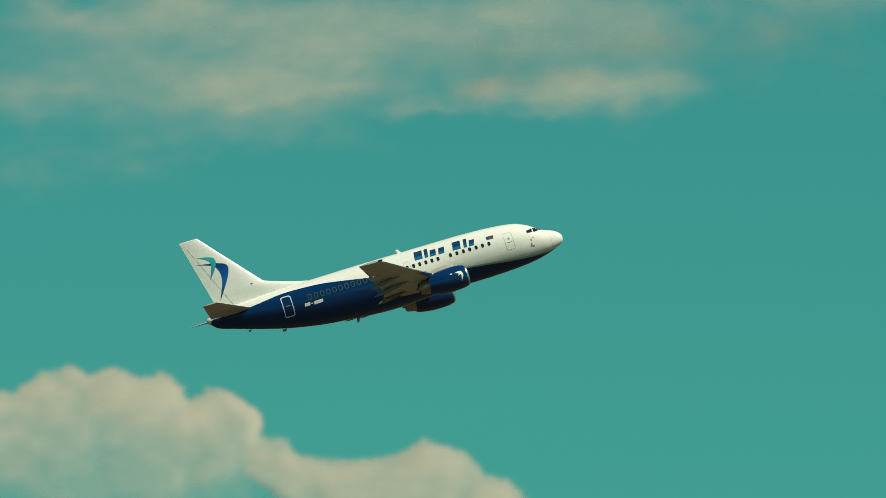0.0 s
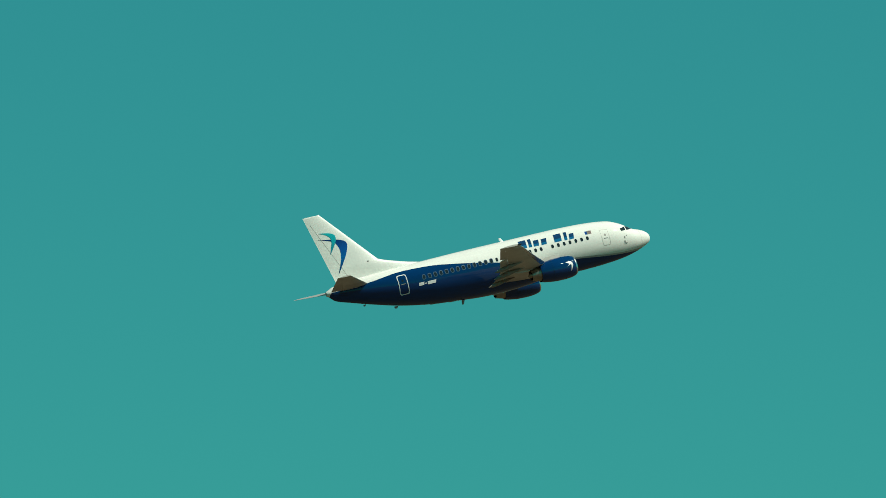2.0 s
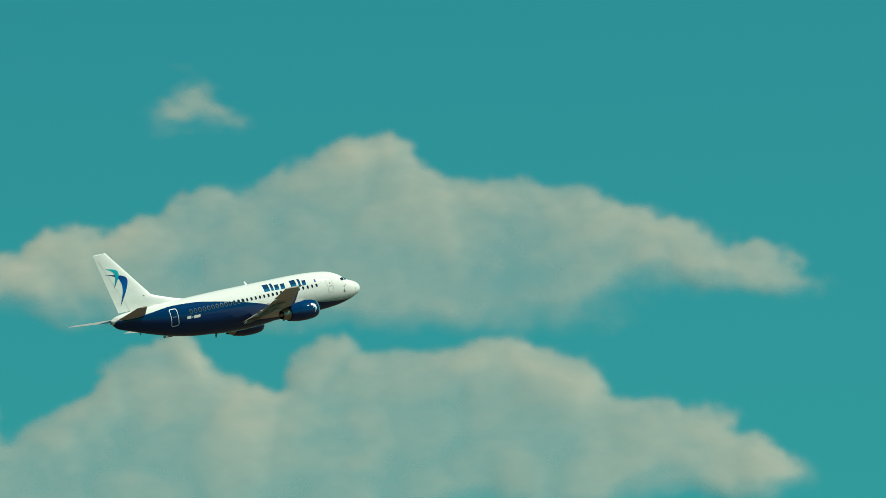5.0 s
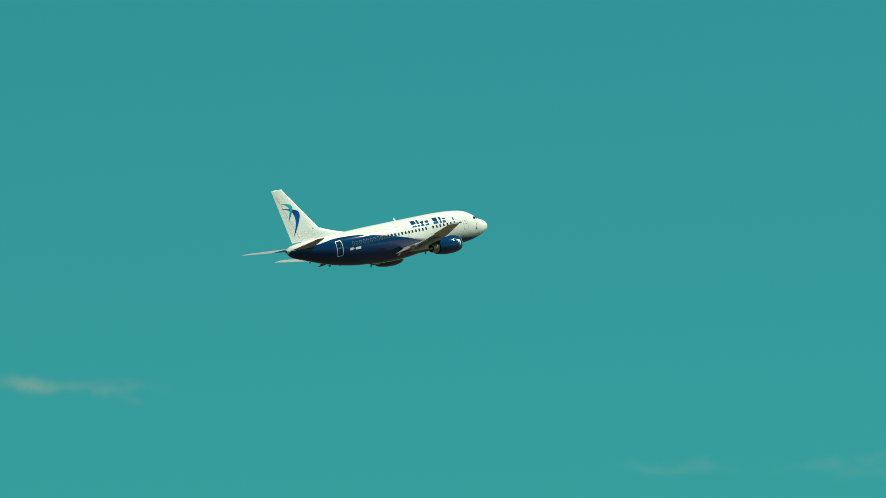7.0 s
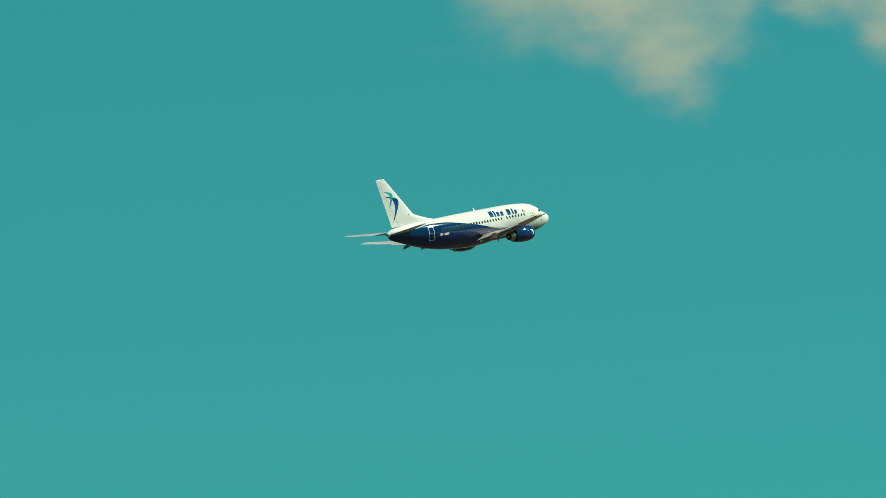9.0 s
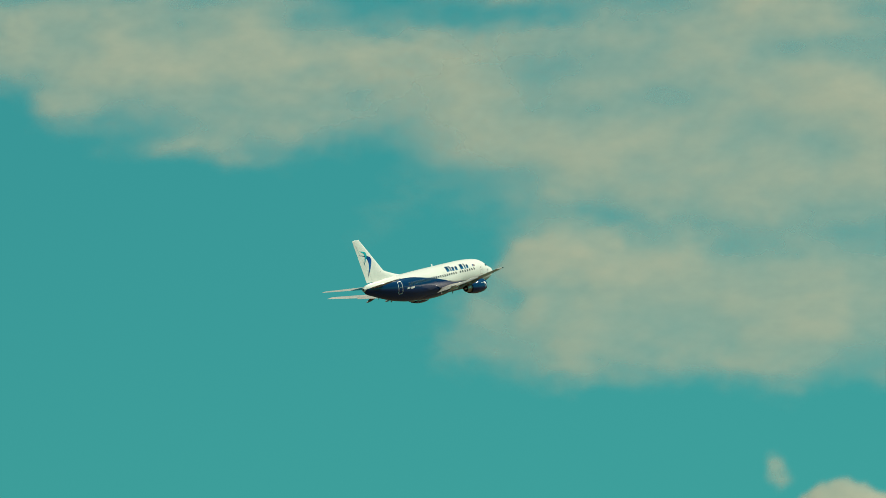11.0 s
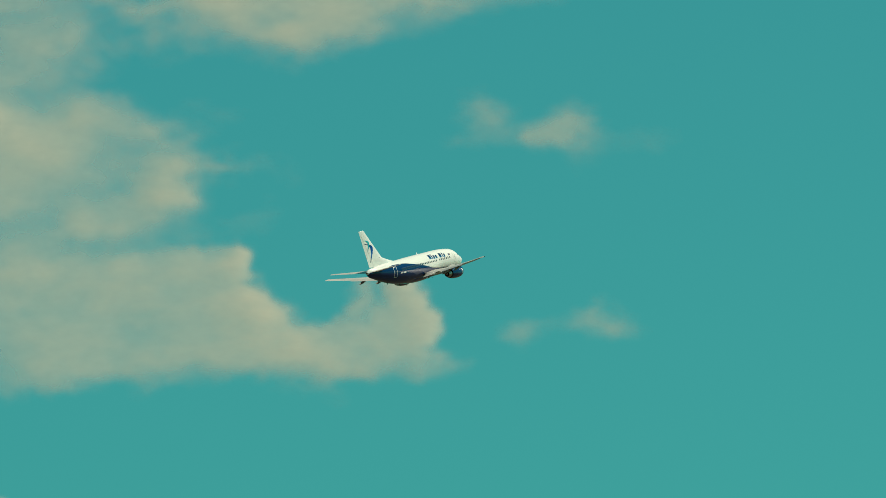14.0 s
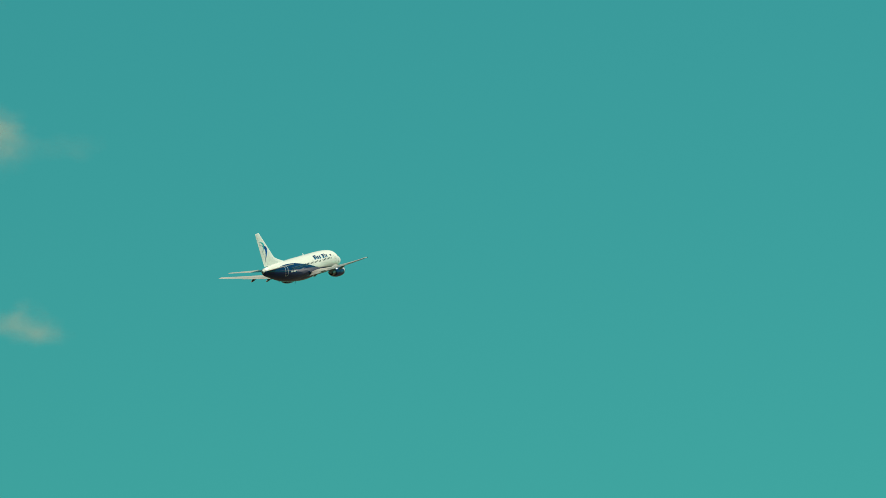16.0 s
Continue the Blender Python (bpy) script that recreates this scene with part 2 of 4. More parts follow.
def hoop(outer, inner, place, thick=0.004):
    """A closed line between two outlines of equal count, laid on a surface."""
    bm = bmesh.new()
    dense = ([], [])
    for i in range(len(outer)):
        j = (i + 1) % len(outer)
        cuts = max(1, int(math.dist(outer[i], outer[j]) / 0.09))
        for ring, src in zip(dense, (outer, inner)):
            for c in range(cuts):
                f = c / cuts
                ring.append((src[i][0] * (1 - f) + src[j][0] * f, src[i][1] * (1 - f) + src[j][1] * f))
    outer, inner = dense
    n = len(outer)
    rows = [[bm.verts.new(place(a, b, off)) for a, b in ring] for ring, off in
            ((outer, 0.002), (outer, 0.004 + thick), (inner, 0.004 + thick), (inner, 0.002))]
    for a, b in ((0, 1), (1, 2), (2, 3), (3, 0)):
        for i in range(n):
            j = (i + 1) % n
            bm.faces.new((rows[a][i], rows[a][j], rows[b][j], rows[b][i]))
    return bm


def blade(s, y, z, length, height, lean, thick, down=False):
    """A small swept blade: antenna or drain mast."""
    g = -1 if down else 1
    rings = []
    for k, sc in ((0, 1.0), (0.6, 0.8), (1.0, 0.5)):
        o = s + lean * k
        rings.append([Vector((-(o + length * sc * a), y + thick * sc * b, z + g * height * k))
                      for a, b in ((0, 0), (.25, .5), (.7, .45), (1, 0), (.7, -.45), (.25, -.5))])
    return loft(rings)


# ---- ground ----
def field_material():
    m = material("dry_grassland", (0.17, 0.16, 0.075), 0.9)
    n, l = m.node_tree.nodes, m.node_tree.links
    co, a, b = n.new("ShaderNodeTexCoord"), n.new("ShaderNodeTexNoise"), n.new("ShaderNodeTexNoise")
    a.inputs["Scale"].default_value, b.inputs["Scale"].default_value = 0.004, 0.12
    add, ramp = n.new("ShaderNodeMath"), n.new("ShaderNodeValToRGB")
    add.operation = "MULTIPLY_ADD"
    add.inputs[1].default_value = 0.35
    for t in (a, b):
        l.new(co.outputs["Object"], t.inputs["Vector"])
    l.new(b.outputs[0], add.inputs[0])
    l.new(a.outputs[0], add.inputs[2])
    ramp.color_ramp.elements[0].position, ramp.color_ramp.elements[1].position = 0.5, 0.85
    ramp.color_ramp.elements[0].color, ramp.color_ramp.elements[1].color = (0.032, 0.023, 0.008, 1), (0.070, 0.047, 0.018, 1)
    l.new(add.outputs[0], ramp.inputs[0])
    l.new(ramp.outputs[0], n["Principled BSDF"].inputs["Base Color"])
    return m


def build_ground(z):
    bm = bmesh.new()
    rows = [[bm.verts.new((r * math.cos(a * math.pi / 36), r * math.sin(a * math.pi / 36), z)) for a in range(72)]
            for r in (60, 300, 1000, 2500, 7000)]
    bm.faces.new(rows[0])
    for p, q in zip(rows, rows[1:]):
        for i in range(72):
            bm.faces.new((p[i], q[i], q[(i + 1) % 72], p[(i + 1) % 72]))
    ob = part("ground", bm, field_material(), None, smooth=False)
    for f in ob.data.polygons:
        if f.normal.z < 0:
            f.flip()
    return tagged(ob, "dry grass airfield reaching to the horizon", "ground", kind="structure")


build_ground(-135.0)


# ---- clouds ----
def cloud_material():
    m = bpy.data.materials.new("cloud_vapour")
    m.use_nodes = True
    n, l = m.node_tree.nodes, m.node_tree.links
    n.remove(n["Principled BSDF"])
    dif, tra, mix = n.new("ShaderNodeBsdfDiffuse"), n.new("ShaderNodeBsdfTranslucent"), n.new("ShaderNodeMixShader")
    clear, thin = n.new("ShaderNodeBsdfTransparent"), n.new("ShaderNodeMixShader")
    att, co, ns = n.new("ShaderNodeAttribute"), n.new("ShaderNodeTexCoord"), n.new("ShaderNodeTexNoise")
    att.attribute_name = "thickness"
    dif.inputs[0].default_value = tra.inputs[0].default_value = CLOUD_WHITE
    mix.inputs[0].default_value = 0.5
    ns.inputs["Scale"].default_value, ns.inputs["Detail"].default_value = 0.045, 4
    l.new(co.outputs["Object"], ns.inputs["Vector"])
    k = n.new("ShaderNodeMapRange")
    k.inputs[1].default_value, k.inputs[2].default_value = 0.3, 0.7
    k.inputs[3].default_value, k.inputs[4].default_value = 0.86, 1.06
    l.new(ns.outputs[0], k.inputs[0])
    mul = n.new("ShaderNodeMath")
    mul.operation, mul.use_clamp = "MULTIPLY", True
    l.new(att.outputs["Fac"], mul.inputs[0])
    l.new(k.outputs[0], mul.inputs[1])
    l.new(dif.outputs[0], mix.inputs[1])
    l.new(tra.outputs[0], mix.inputs[2])
    l.new(mul.outputs[0], thin.inputs[0])
    l.new(clear.outputs[0], thin.inputs[1])
    l.new(mix.outputs[0], thin.inputs[2])
    l.new(thin.outputs[0], n["Material Output"].inputs[0])
    return m


CLOUD_WHITE = (0.61, 0.605, 0.50, 1)
M_CLOUD = cloud_material()
STEP = 0.8
LEAN = 1.5


def waves(a, b, seed, octaves, gain=0.55):
    """Fractal gradient noise over a field of places; abs() of it makes billows."""
    rng = np.random.RandomState(seed)
    turn = rng.rand(128, 128) * 2 * np.pi
    out, amp, total = np.zeros_like(a), 1.0, 0.0
    for k in range(octaves):
        x, y = a * 2.03 ** k + 17.3 * k, b * 2.03 ** k + 5.1 * k
        i, j = np.floor(x).astype(int), np.floor(y).astype(int)
        fx, fy = x - i, y - j

        def corner(di, dj):
            g = turn[(i + di) % 128, (j + dj) % 128]
            return np.cos(g) * (fx - di) + np.sin(g) * (fy - dj)

        wx, wy = fx ** 3 * (fx * (fx * 6 - 15) + 10), fy ** 3 * (fy * (fy * 6 - 15) + 10)
        low = corner(0, 0) * (1 - wx) + corner(1, 0) * wx
        high = corner(0, 1) * (1 - wx) + corner(1, 1) * wx
        out += amp * (low * (1 - wy) + high * wy)
        total += amp * amp
        amp *= gain
    return out / math.sqrt(total) * 1.5


def soften(a, times):
    for _ in range(times):
        a[1:-1, 1:-1] = (a[1:-1, 1:-1] * 2 + a[:-2, 1:-1] + a[2:, 1:-1] + a[1:-1, :-2] + a[1:-1, 2:]) / 6
    return a


def islands(cell):
    """The separate pieces of a mask, as masks, the largest first."""
    left, found = {tuple(c) for c in np.argwhere(cell)}, []
    while left:
        todo, piece = [left.pop()], []
        while todo:
            i, j = todo.pop()
            piece.append((i, j))
            for n in ((i + 1, j), (i - 1, j), (i, j + 1), (i, j - 1)):
                if n in left:
                    left.remove(n)
                    todo.append(n)
        found.append(piece)
    found.sort(key=len, reverse=True)
    out = []
    for piece in found:
        if len(piece) > 0.12 * len(found[0]):
            m = np.zeros_like(cell)
            m[tuple(np.array(piece).T)] = True
            out.append(m)
    return out


def build_cloud(label, az, el, far, depth, haze, opaque, puffs, seed):
    """A billowing body of vapour: a lens of mist, thick in the middle and thinning to nothing at its ragged edge.
    haze: 0 for a heap with crisp rounded tops, 1 for a torn veil; opaque: how much of the sky its thickest part hides."""
    d = heading(az, el)
    right = Vector((d.y, -d.x, 0)).normalized()
    up = right.cross(d)
    u0, u1 = min(p[0] - 2.1 * p[2] for p in puffs) - 6, max(p[0] + 2.1 * p[2] for p in puffs) + 6
    v0, v1 = min(p[1] - 2.1 * p[3] for p in puffs) - 6, max(p[1] + 2.1 * p[3] for p in puffs) + 6
    nu, nv = int((u1 - u0) / STEP) + 2, int((v1 - v0) / STEP) + 2
    U, V = np.meshgrid(u0 + STEP * np.arange(nu), v0 + STEP * np.arange(nv))

    def field(a, b):
        clear = np.ones_like(a)
        for pu, pv, ru, rv, w in puffs:
            q = ((a - pu) / ru) ** 2 + ((b - pv) / rv) ** 2
            clear *= 1 - w * np.exp(-(q ** (1 + 1.6 * (1 - haze) ** 1.5)) * 1.05)
        return 1 - clear

    # the winds: the heap's outline is pushed about at every scale
    size = min(1.0, (u1 - u0) / 130)
    wide, tall = (30 + 16 * haze) * size, (30 - 8 * haze) * size
    push = (4.2 + 3.4 * haze) * size
    Uw = U + push * 1.25 * waves(U / wide, V / tall, seed * 7 + 1, 6, 0.57 + 0.05 * haze)
    Vw = V + push * waves(U / wide, V / tall, seed * 7 + 2, 6, 0.57 + 0.05 * haze)
    core = field(Uw, Vw)
    curl = 0.5 - np.abs(waves(U / 17, V / 14, seed * 7 + 3, 5, 0.6))
    tear = waves(U / (34 + 20 * haze), V / 20, seed * 7 + 4, 6, 0.56)
    veil = waves(U / (70 - 6 * haze), V / (50 - 16 * haze), seed * 7 + 5, 5, 0.52)
    crease = np.exp(-(waves(U / 40, V / 34, seed * 7 + 6, 3, 0.5) / 0.24) ** 2)
    top = np.clip((field(Uw, Vw - 5) - field(Uw, Vw + 5)) * 2.5, 0, 1)
    crisp = (1 - haze) * (0.35 + 0.65 * top)
    ragged = 0.20 * curl * (1 - 0.7 * haze) + 0.16 * tear * (0.5 + 0.6 * haze) + 0.06 * veil
    q = core + ragged * (1 - 0.75 * np.clip((core - 0.35) / 0.5, 0, 1))
    lo = 0.09 + 0.20 * crisp
    width = 0.58 + 0.16 * haze - 0.40 * crisp + 0.60 * (1 - 0.40 * haze) * np.clip((field(Uw, Vw + 7) - field(Uw, Vw - 7)) * 2.0, 0, 1)
    a = np.clip((q - lo) / width, 0, 1)
    dens = a * a * (3 - 2 * a) * np.clip(0.52 - 0.16 * haze + (0.55 + 0.12 * haze) * core, 0, 1) * np.clip(core / 0.05, 0, 1)
    # denser heads, thinner base: sunlit tops and shade put into opacity; large soft patches too
    under = (field(Uw, Vw + 8) + field(Uw, Vw + 19) + field(Uw, Vw + 32)) / 3 * np.clip(core, 0, 1)
    dens *= opaque * (1 - (0.54 - 0.36 * haze) * under)
    # thinner creases stand in for the shade between billows
    dens *= np.clip(1 + (0.20 + 0.30 * haze) * veil + 0.06 * tear + (0.09 * (curl - 0.2) - 0.26 * (crease - 0.3)) * (1 - haze), 0.40, 1.25)
    dens = soften(np.clip(dens, 0, 0.97), 3)
    body = soften(np.clip(core, 0, 1) ** (0.5 + 0.4 * haze) + 0.18 * veil + (0.09 * curl - 0.22 * crease) * (1 - haze), int(22 + 50 * haze))
    bulge = depth * (0.34 - 0.24 * haze) * np.clip(body, 0, None)
    # vapour's soft scatter is imitated by set normals: the swell's slope, bent upward
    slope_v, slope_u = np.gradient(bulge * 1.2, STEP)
    keep = dens > 0.006
    cells = keep[:-1, :-1] | keep[1:, :-1] | keep[:-1, 1:] | keep[1:, 1:]
    base, dv3, rv3, uv3 = np.array(d * far), np.array(d), np.array(right), np.array(up)
    for cell in islands(cells):
        used = np.zeros_like(keep)
        for du, dv in ((0, 0), (1, 0), (0, 1), (1, 1)):
            used[du:nv - 1 + du, dv:nu - 1 + dv] |= cell
        idx = -np.ones(keep.shape, int)
        count = int(used.sum())
        idx[used] = np.arange(count)
        # the whole sheet leans back with its height, so that its face takes the sun
        deep = (LEAN + 0.6 * haze) * V[used]
        grow = (far + deep) / far
        flat = base + deep[:, None] * dv3 + (U[used] * grow)[:, None] * rv3 + (V[used] * grow)[:, None] * uv3
        front = flat - bulge[used][:, None] * dv3
        back = flat + (bulge[used][:, None] * 0.4 + 1.0) * dv3
        ci, cj = np.nonzero(cell)
        quad = np.stack([idx[ci, cj], idx[ci, cj + 1], idx[ci + 1, cj + 1], idx[ci + 1, cj]], 1)
        rear = quad[:, ::-1] + count
        # close the rim between the near and the far side
        rim = []
        pad = np.pad(cell, 1)
        for di, dj, p, q in ((-1, 0, 0, 1), (0, 1, 1, 2), (1, 0, 2, 3), (0, -1, 3, 0)):
            edge = ~pad[ci + 1 + di, cj + 1 + dj]
            rim.append(np.stack([quad[edge, q], quad[edge, p], quad[edge, p] + count, quad[edge, q] + count], 1))
        me = bpy.data.meshes.new("cloud")
        me.from_pydata((np.concatenate([front, back]) - base).tolist(), [], np.concatenate([quad, rear] + rim).tolist())
        at = me.attributes.new("thickness", "FLOAT", "POINT")
        at.data.foreach_set("value", np.concatenate([dens[used], dens[used] * 0.2]).astype(np.float32))
        me.materials.append(M_CLOUD)
        me.shade_smooth()
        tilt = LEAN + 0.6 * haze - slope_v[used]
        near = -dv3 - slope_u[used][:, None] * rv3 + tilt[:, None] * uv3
        # every normal is pulled towards world up, which evens out the clouds' brightness
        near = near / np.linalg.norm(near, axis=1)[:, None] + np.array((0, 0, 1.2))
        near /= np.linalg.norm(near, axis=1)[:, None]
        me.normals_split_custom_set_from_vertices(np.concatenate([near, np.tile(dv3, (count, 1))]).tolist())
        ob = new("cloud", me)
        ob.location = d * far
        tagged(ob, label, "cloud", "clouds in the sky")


CLOUDS = []
CLOUDS.append(("bright heaped cumulus cloud with crisp rounded tops", 84.626, 6.212, 3400, 60, 0.08, 0.92, [
    (-78, 6, 30, 18, 1), (-49, 9, 14, 10, 1), (-38, 16, 10, 10, 1), (-26, 18, 10, 10, 1), (-14, 19, 11, 11, 1), (-2, 14, 11, 11, 1),
    (8, 13, 10, 11, 1), (16, 6, 8, 8, 1), (29, 10, 9, 9, 1), (35, 4, 6, 9, 0.95), (26, -5, 14, 11, 1), (51, -11, 10, 9, 1),
    (62, -15, 11, 9, 0.95), (76, -18, 14, 10, 0.95), (91, -16, 13, 10, 0.95), (105, -15, 13, 10, 1), (119, -18, 11, 10, 0.95), (133, -24, 13, 8, 0.85),
    (-11, -10, 59, 21, 1), (91, -34, 55, 14, 0.95),
]))
CLOUDS.append(("thin grey cloud sheet with a ragged lower edge", 83.294, 8.439, 3950, 40, 1, 0.68, [
    (-24, 8, 196, 25, 0.34), (-32, -4, 43, 12, 0.75), (-10, -1, 25, 11, 0.6), (64, -3, 14, 8, 0.85), (98, -7, 27, 8, 0.65), (105, 0, 13, 7, 0.5),
    (135, -4, 22, 12, 0.65), (39, -11, 20, 3, 0.5), (-37, -21, 49, 7, 0.35), (-122, -2, 64, 13, 0.4), (-73, 30, 121, 16, 0.55), (62, 23, 121, 17, 0.42),
    (172, 18, 75, 19, 0.36), (-111, -34, 64, 14, 0.26),
]))
CLOUDS.append(("long thin sheet of high grey cloud", 79.295, 8.992, 3950, 40, 1, 0.6, [
    (0, -2, 95, 14, 0.6), (-86, 6, 81, 17, 0.45), (105, 6, 46, 14, 0.55), (135, 15, 38, 14, 0.55), (13, 22, 139, 12, 0.5), (19, -16, 43, 7, 0.45),
    (-99, -32, 46, 3, 0.25), (73, -6, 43, 9, 0.4), (-184, -2, 58, 17, 0.4),
]))
CLOUDS.append(("flat-based white cumulus cloud with a frayed top", 63.100, 10.889, 3900, 55, 0.34, 0.73, [
    (-59, 20, 19, 15, 0.92), (-68, 13, 12, 9, 0.55), (-37, 16, 16, 10, 0.75), (-20, 14, 16, 11, 0.85), (-2, 19, 14, 13, 0.95), (9, 11, 13, 12, 0.95),
    (-41, -8, 17, 11, 0.8), (-19, -4, 30, 15, 0.85), (7, -2, 30, 16, 0.9), (27, -1, 17, 13, 0.9), (46, -5, 23, 16, 0.95), (66, -7, 21, 15, 0.95),
    (85, -9, 15, 12, 0.9), (5, -16, 62, 10, 0.5), (78, -14, 21, 7, 0.5), (-58, -18, 17, 5, 0.42), (5, -25, 51, 4, 0.25),
]))
CLOUDS.append(("faint wisp of cloud", 64.710, 11.070, 3900, 15, 0.95, 0.6, [
    (-17, -2, 13, 4, 0.35), (15, 2, 26, 6, 0.3), (2, 0, 32, 3, 0.12),
]))
CLOUDS.append(("faint wisp of cloud", 63.196, 10.224, 3900, 15, 0.95, 0.6, [
    (0, 0, 15, 5, 0.34),
]))
CLOUDS.append(("long bank of grey cumulus with heaped tops", 58.026, 9.023, 3520, 80, 0.32, 0.71, [
    (-168, -25, 9, 9, 0.8), (-157, -16, 11, 10, 0.9), (-143, -12, 12, 10, 0.95), (-130, -5, 11, 12, 1), (-119, 5, 12, 11, 1), (-105, 8, 13, 11, 1),
    (-95, 5, 9, 11, 0.95), (-112, -11, 22, 17, 1), (-139, -27, 27, 15, 0.95), (-81, -4, 12, 9, 0.85), (-66, 0, 15, 11, 0.9), (-52, -1, 12, 11, 0.9),
    (-37, -6, 12, 10, 0.8), (-21, -2, 11, 11, 0.85), (-9, 6, 9, 11, 0.95), (-2, -1, 8, 12, 0.85), (-61, -19, 44, 15, 0.85), (-16, -16, 26, 13, 0.9),
    (15, -18, 20, 10, 0.85), (-83, -35, 98, 12, 0.9), (30, -27, 29, 15, 1),
] + [
    (20, -11, 12, 10, 0.9), (31, -4, 12, 10, 0.9), (42, 1, 10, 10, 0.95), (53, 14, 10, 14, 1), (65, 21, 15, 14, 1), (81, 22, 13, 14, 1),
    (91, 12, 10, 12, 0.95), (89, -6, 49, 20, 0.95), (109, 8, 15, 11, 0.9), (120, 10, 9, 9, 0.9), (131, 20, 10, 12, 0.95), (142, 23, 12, 12, 1),
    (153, 17, 10, 10, 0.9), (171, 19, 15, 14, 0.95), (189, 21, 18, 14, 1), (209, 22, 20, 15, 1), (227, 16, 20, 17, 1), (156, -9, 74, 22, 0.95),
    (228, -13, 42, 22, 1), (32, -24, 42, 15, 1), (112, -26, 81, 17, 1), (268, -1, 32, 17, 0.95), (304, -12, 29, 12, 0.85),
]))
CLOUDS.append(("broad grey cumulus cloud with a sunlit edge", 56.023, 10.169, 3900, 75, 0.36, 0.72, [
    (-130, -16, 12, 9, 0.85), (-117, -13, 15, 10, 0.9), (-105, -9, 12, 12, 0.95), (-88, -5, 16, 14, 1), (-71, -5, 16, 12, 1), (-54, 0, 16, 14, 1),
    (-36, 9, 16, 14, 1), (-25, 11, 12, 13, 1), (-10, 10, 14, 14, 1), (2, 21, 13, 15, 1), (16, 26, 15, 14, 1), (30, 35, 13, 15, 1),
    (45, 35, 12, 15, 1), (57, 24, 14, 14, 1), (73, 16, 19, 15, 1), (95, 18, 24, 15, 1), (122, 13, 30, 16, 1), (159, 4, 33, 15, 0.95),
    (198, -6, 35, 11, 0.8), (24, 3, 70, 30, 1), (98, -9, 60, 24, 1), (-46, -10, 41, 16, 1), (-73, -23, 60, 11, 0.7), (13, -27, 95, 9, 0.5),
]))
CLOUDS.append(("small torn scrap of cloud", 56.582, 11.047, 3950, 18, 0.9, 0.62, [
    (0, 5, 8, 8, 0.65), (-10, -1, 11, 6, 0.65), (5, -1, 13, 5, 0.65), (15, -5, 8, 3, 0.5), (-16, -8, 8, 4, 0.35), (-8, 18, 6, 4, 0.25),
]))
CLOUDS.append(("faint wisp of cloud", 50.446, 9.268, 3900, 12, 0.95, 0.58, [
    (-20, -1, 18, 6, 0.42), (20, 1, 32, 4, 0.3), (0, 0, 26, 3, 0.15),
]))
CLOUDS.append(("faint wisp of cloud", 46.026, 8.792, 3900, 12, 0.95, 0.58, [
    (-45, 1, 23, 5, 0.28), (45, -1, 35, 6, 0.26), (0, -1, 38, 3, 0.12),
]))
CLOUDS.append(("soft grey cloud with ragged edges", 40.764, 11.821, 3950, 60, 0.84, 0.77, [
    (3, 20, 42, 19, 0.75), (-26, 5, 24, 18, 0.5), (10, -8, 27, 16, 0.75), (5, -26, 22, 13, 0.6), (-25, 31, 36, 18, 0.6), (32, 8, 12, 19, 0.5),
    (-64, 10, 36, 24, 0.55),
]))
CLOUDS.append(("wide layered grey cloud with hazy edges", 38.138, 11.834, 4130, 80, 0.84, 0.77, [
    (-104, 22, 31, 14, 0.6), (-114, 11, 17, 9, 0.5), (-80, -3, 17, 12, 0.65), (-56, 6, 34, 19, 0.6), (-29, 22, 62, 19, 0.6), (-13, -5, 43, 17, 0.5),
    (-16, -26, 33, 10, 0.6), (21, -14, 34, 14, 0.45), (40, 15, 62, 17, 0.65), (64, -10, 40, 14, 0.5), (106, -27, 34, 14, 0.5), (93, 17, 50, 16, 0.6),
    (117, -1, 43, 19, 0.45), (-53, 43, 124, 16, 0.7),
]))
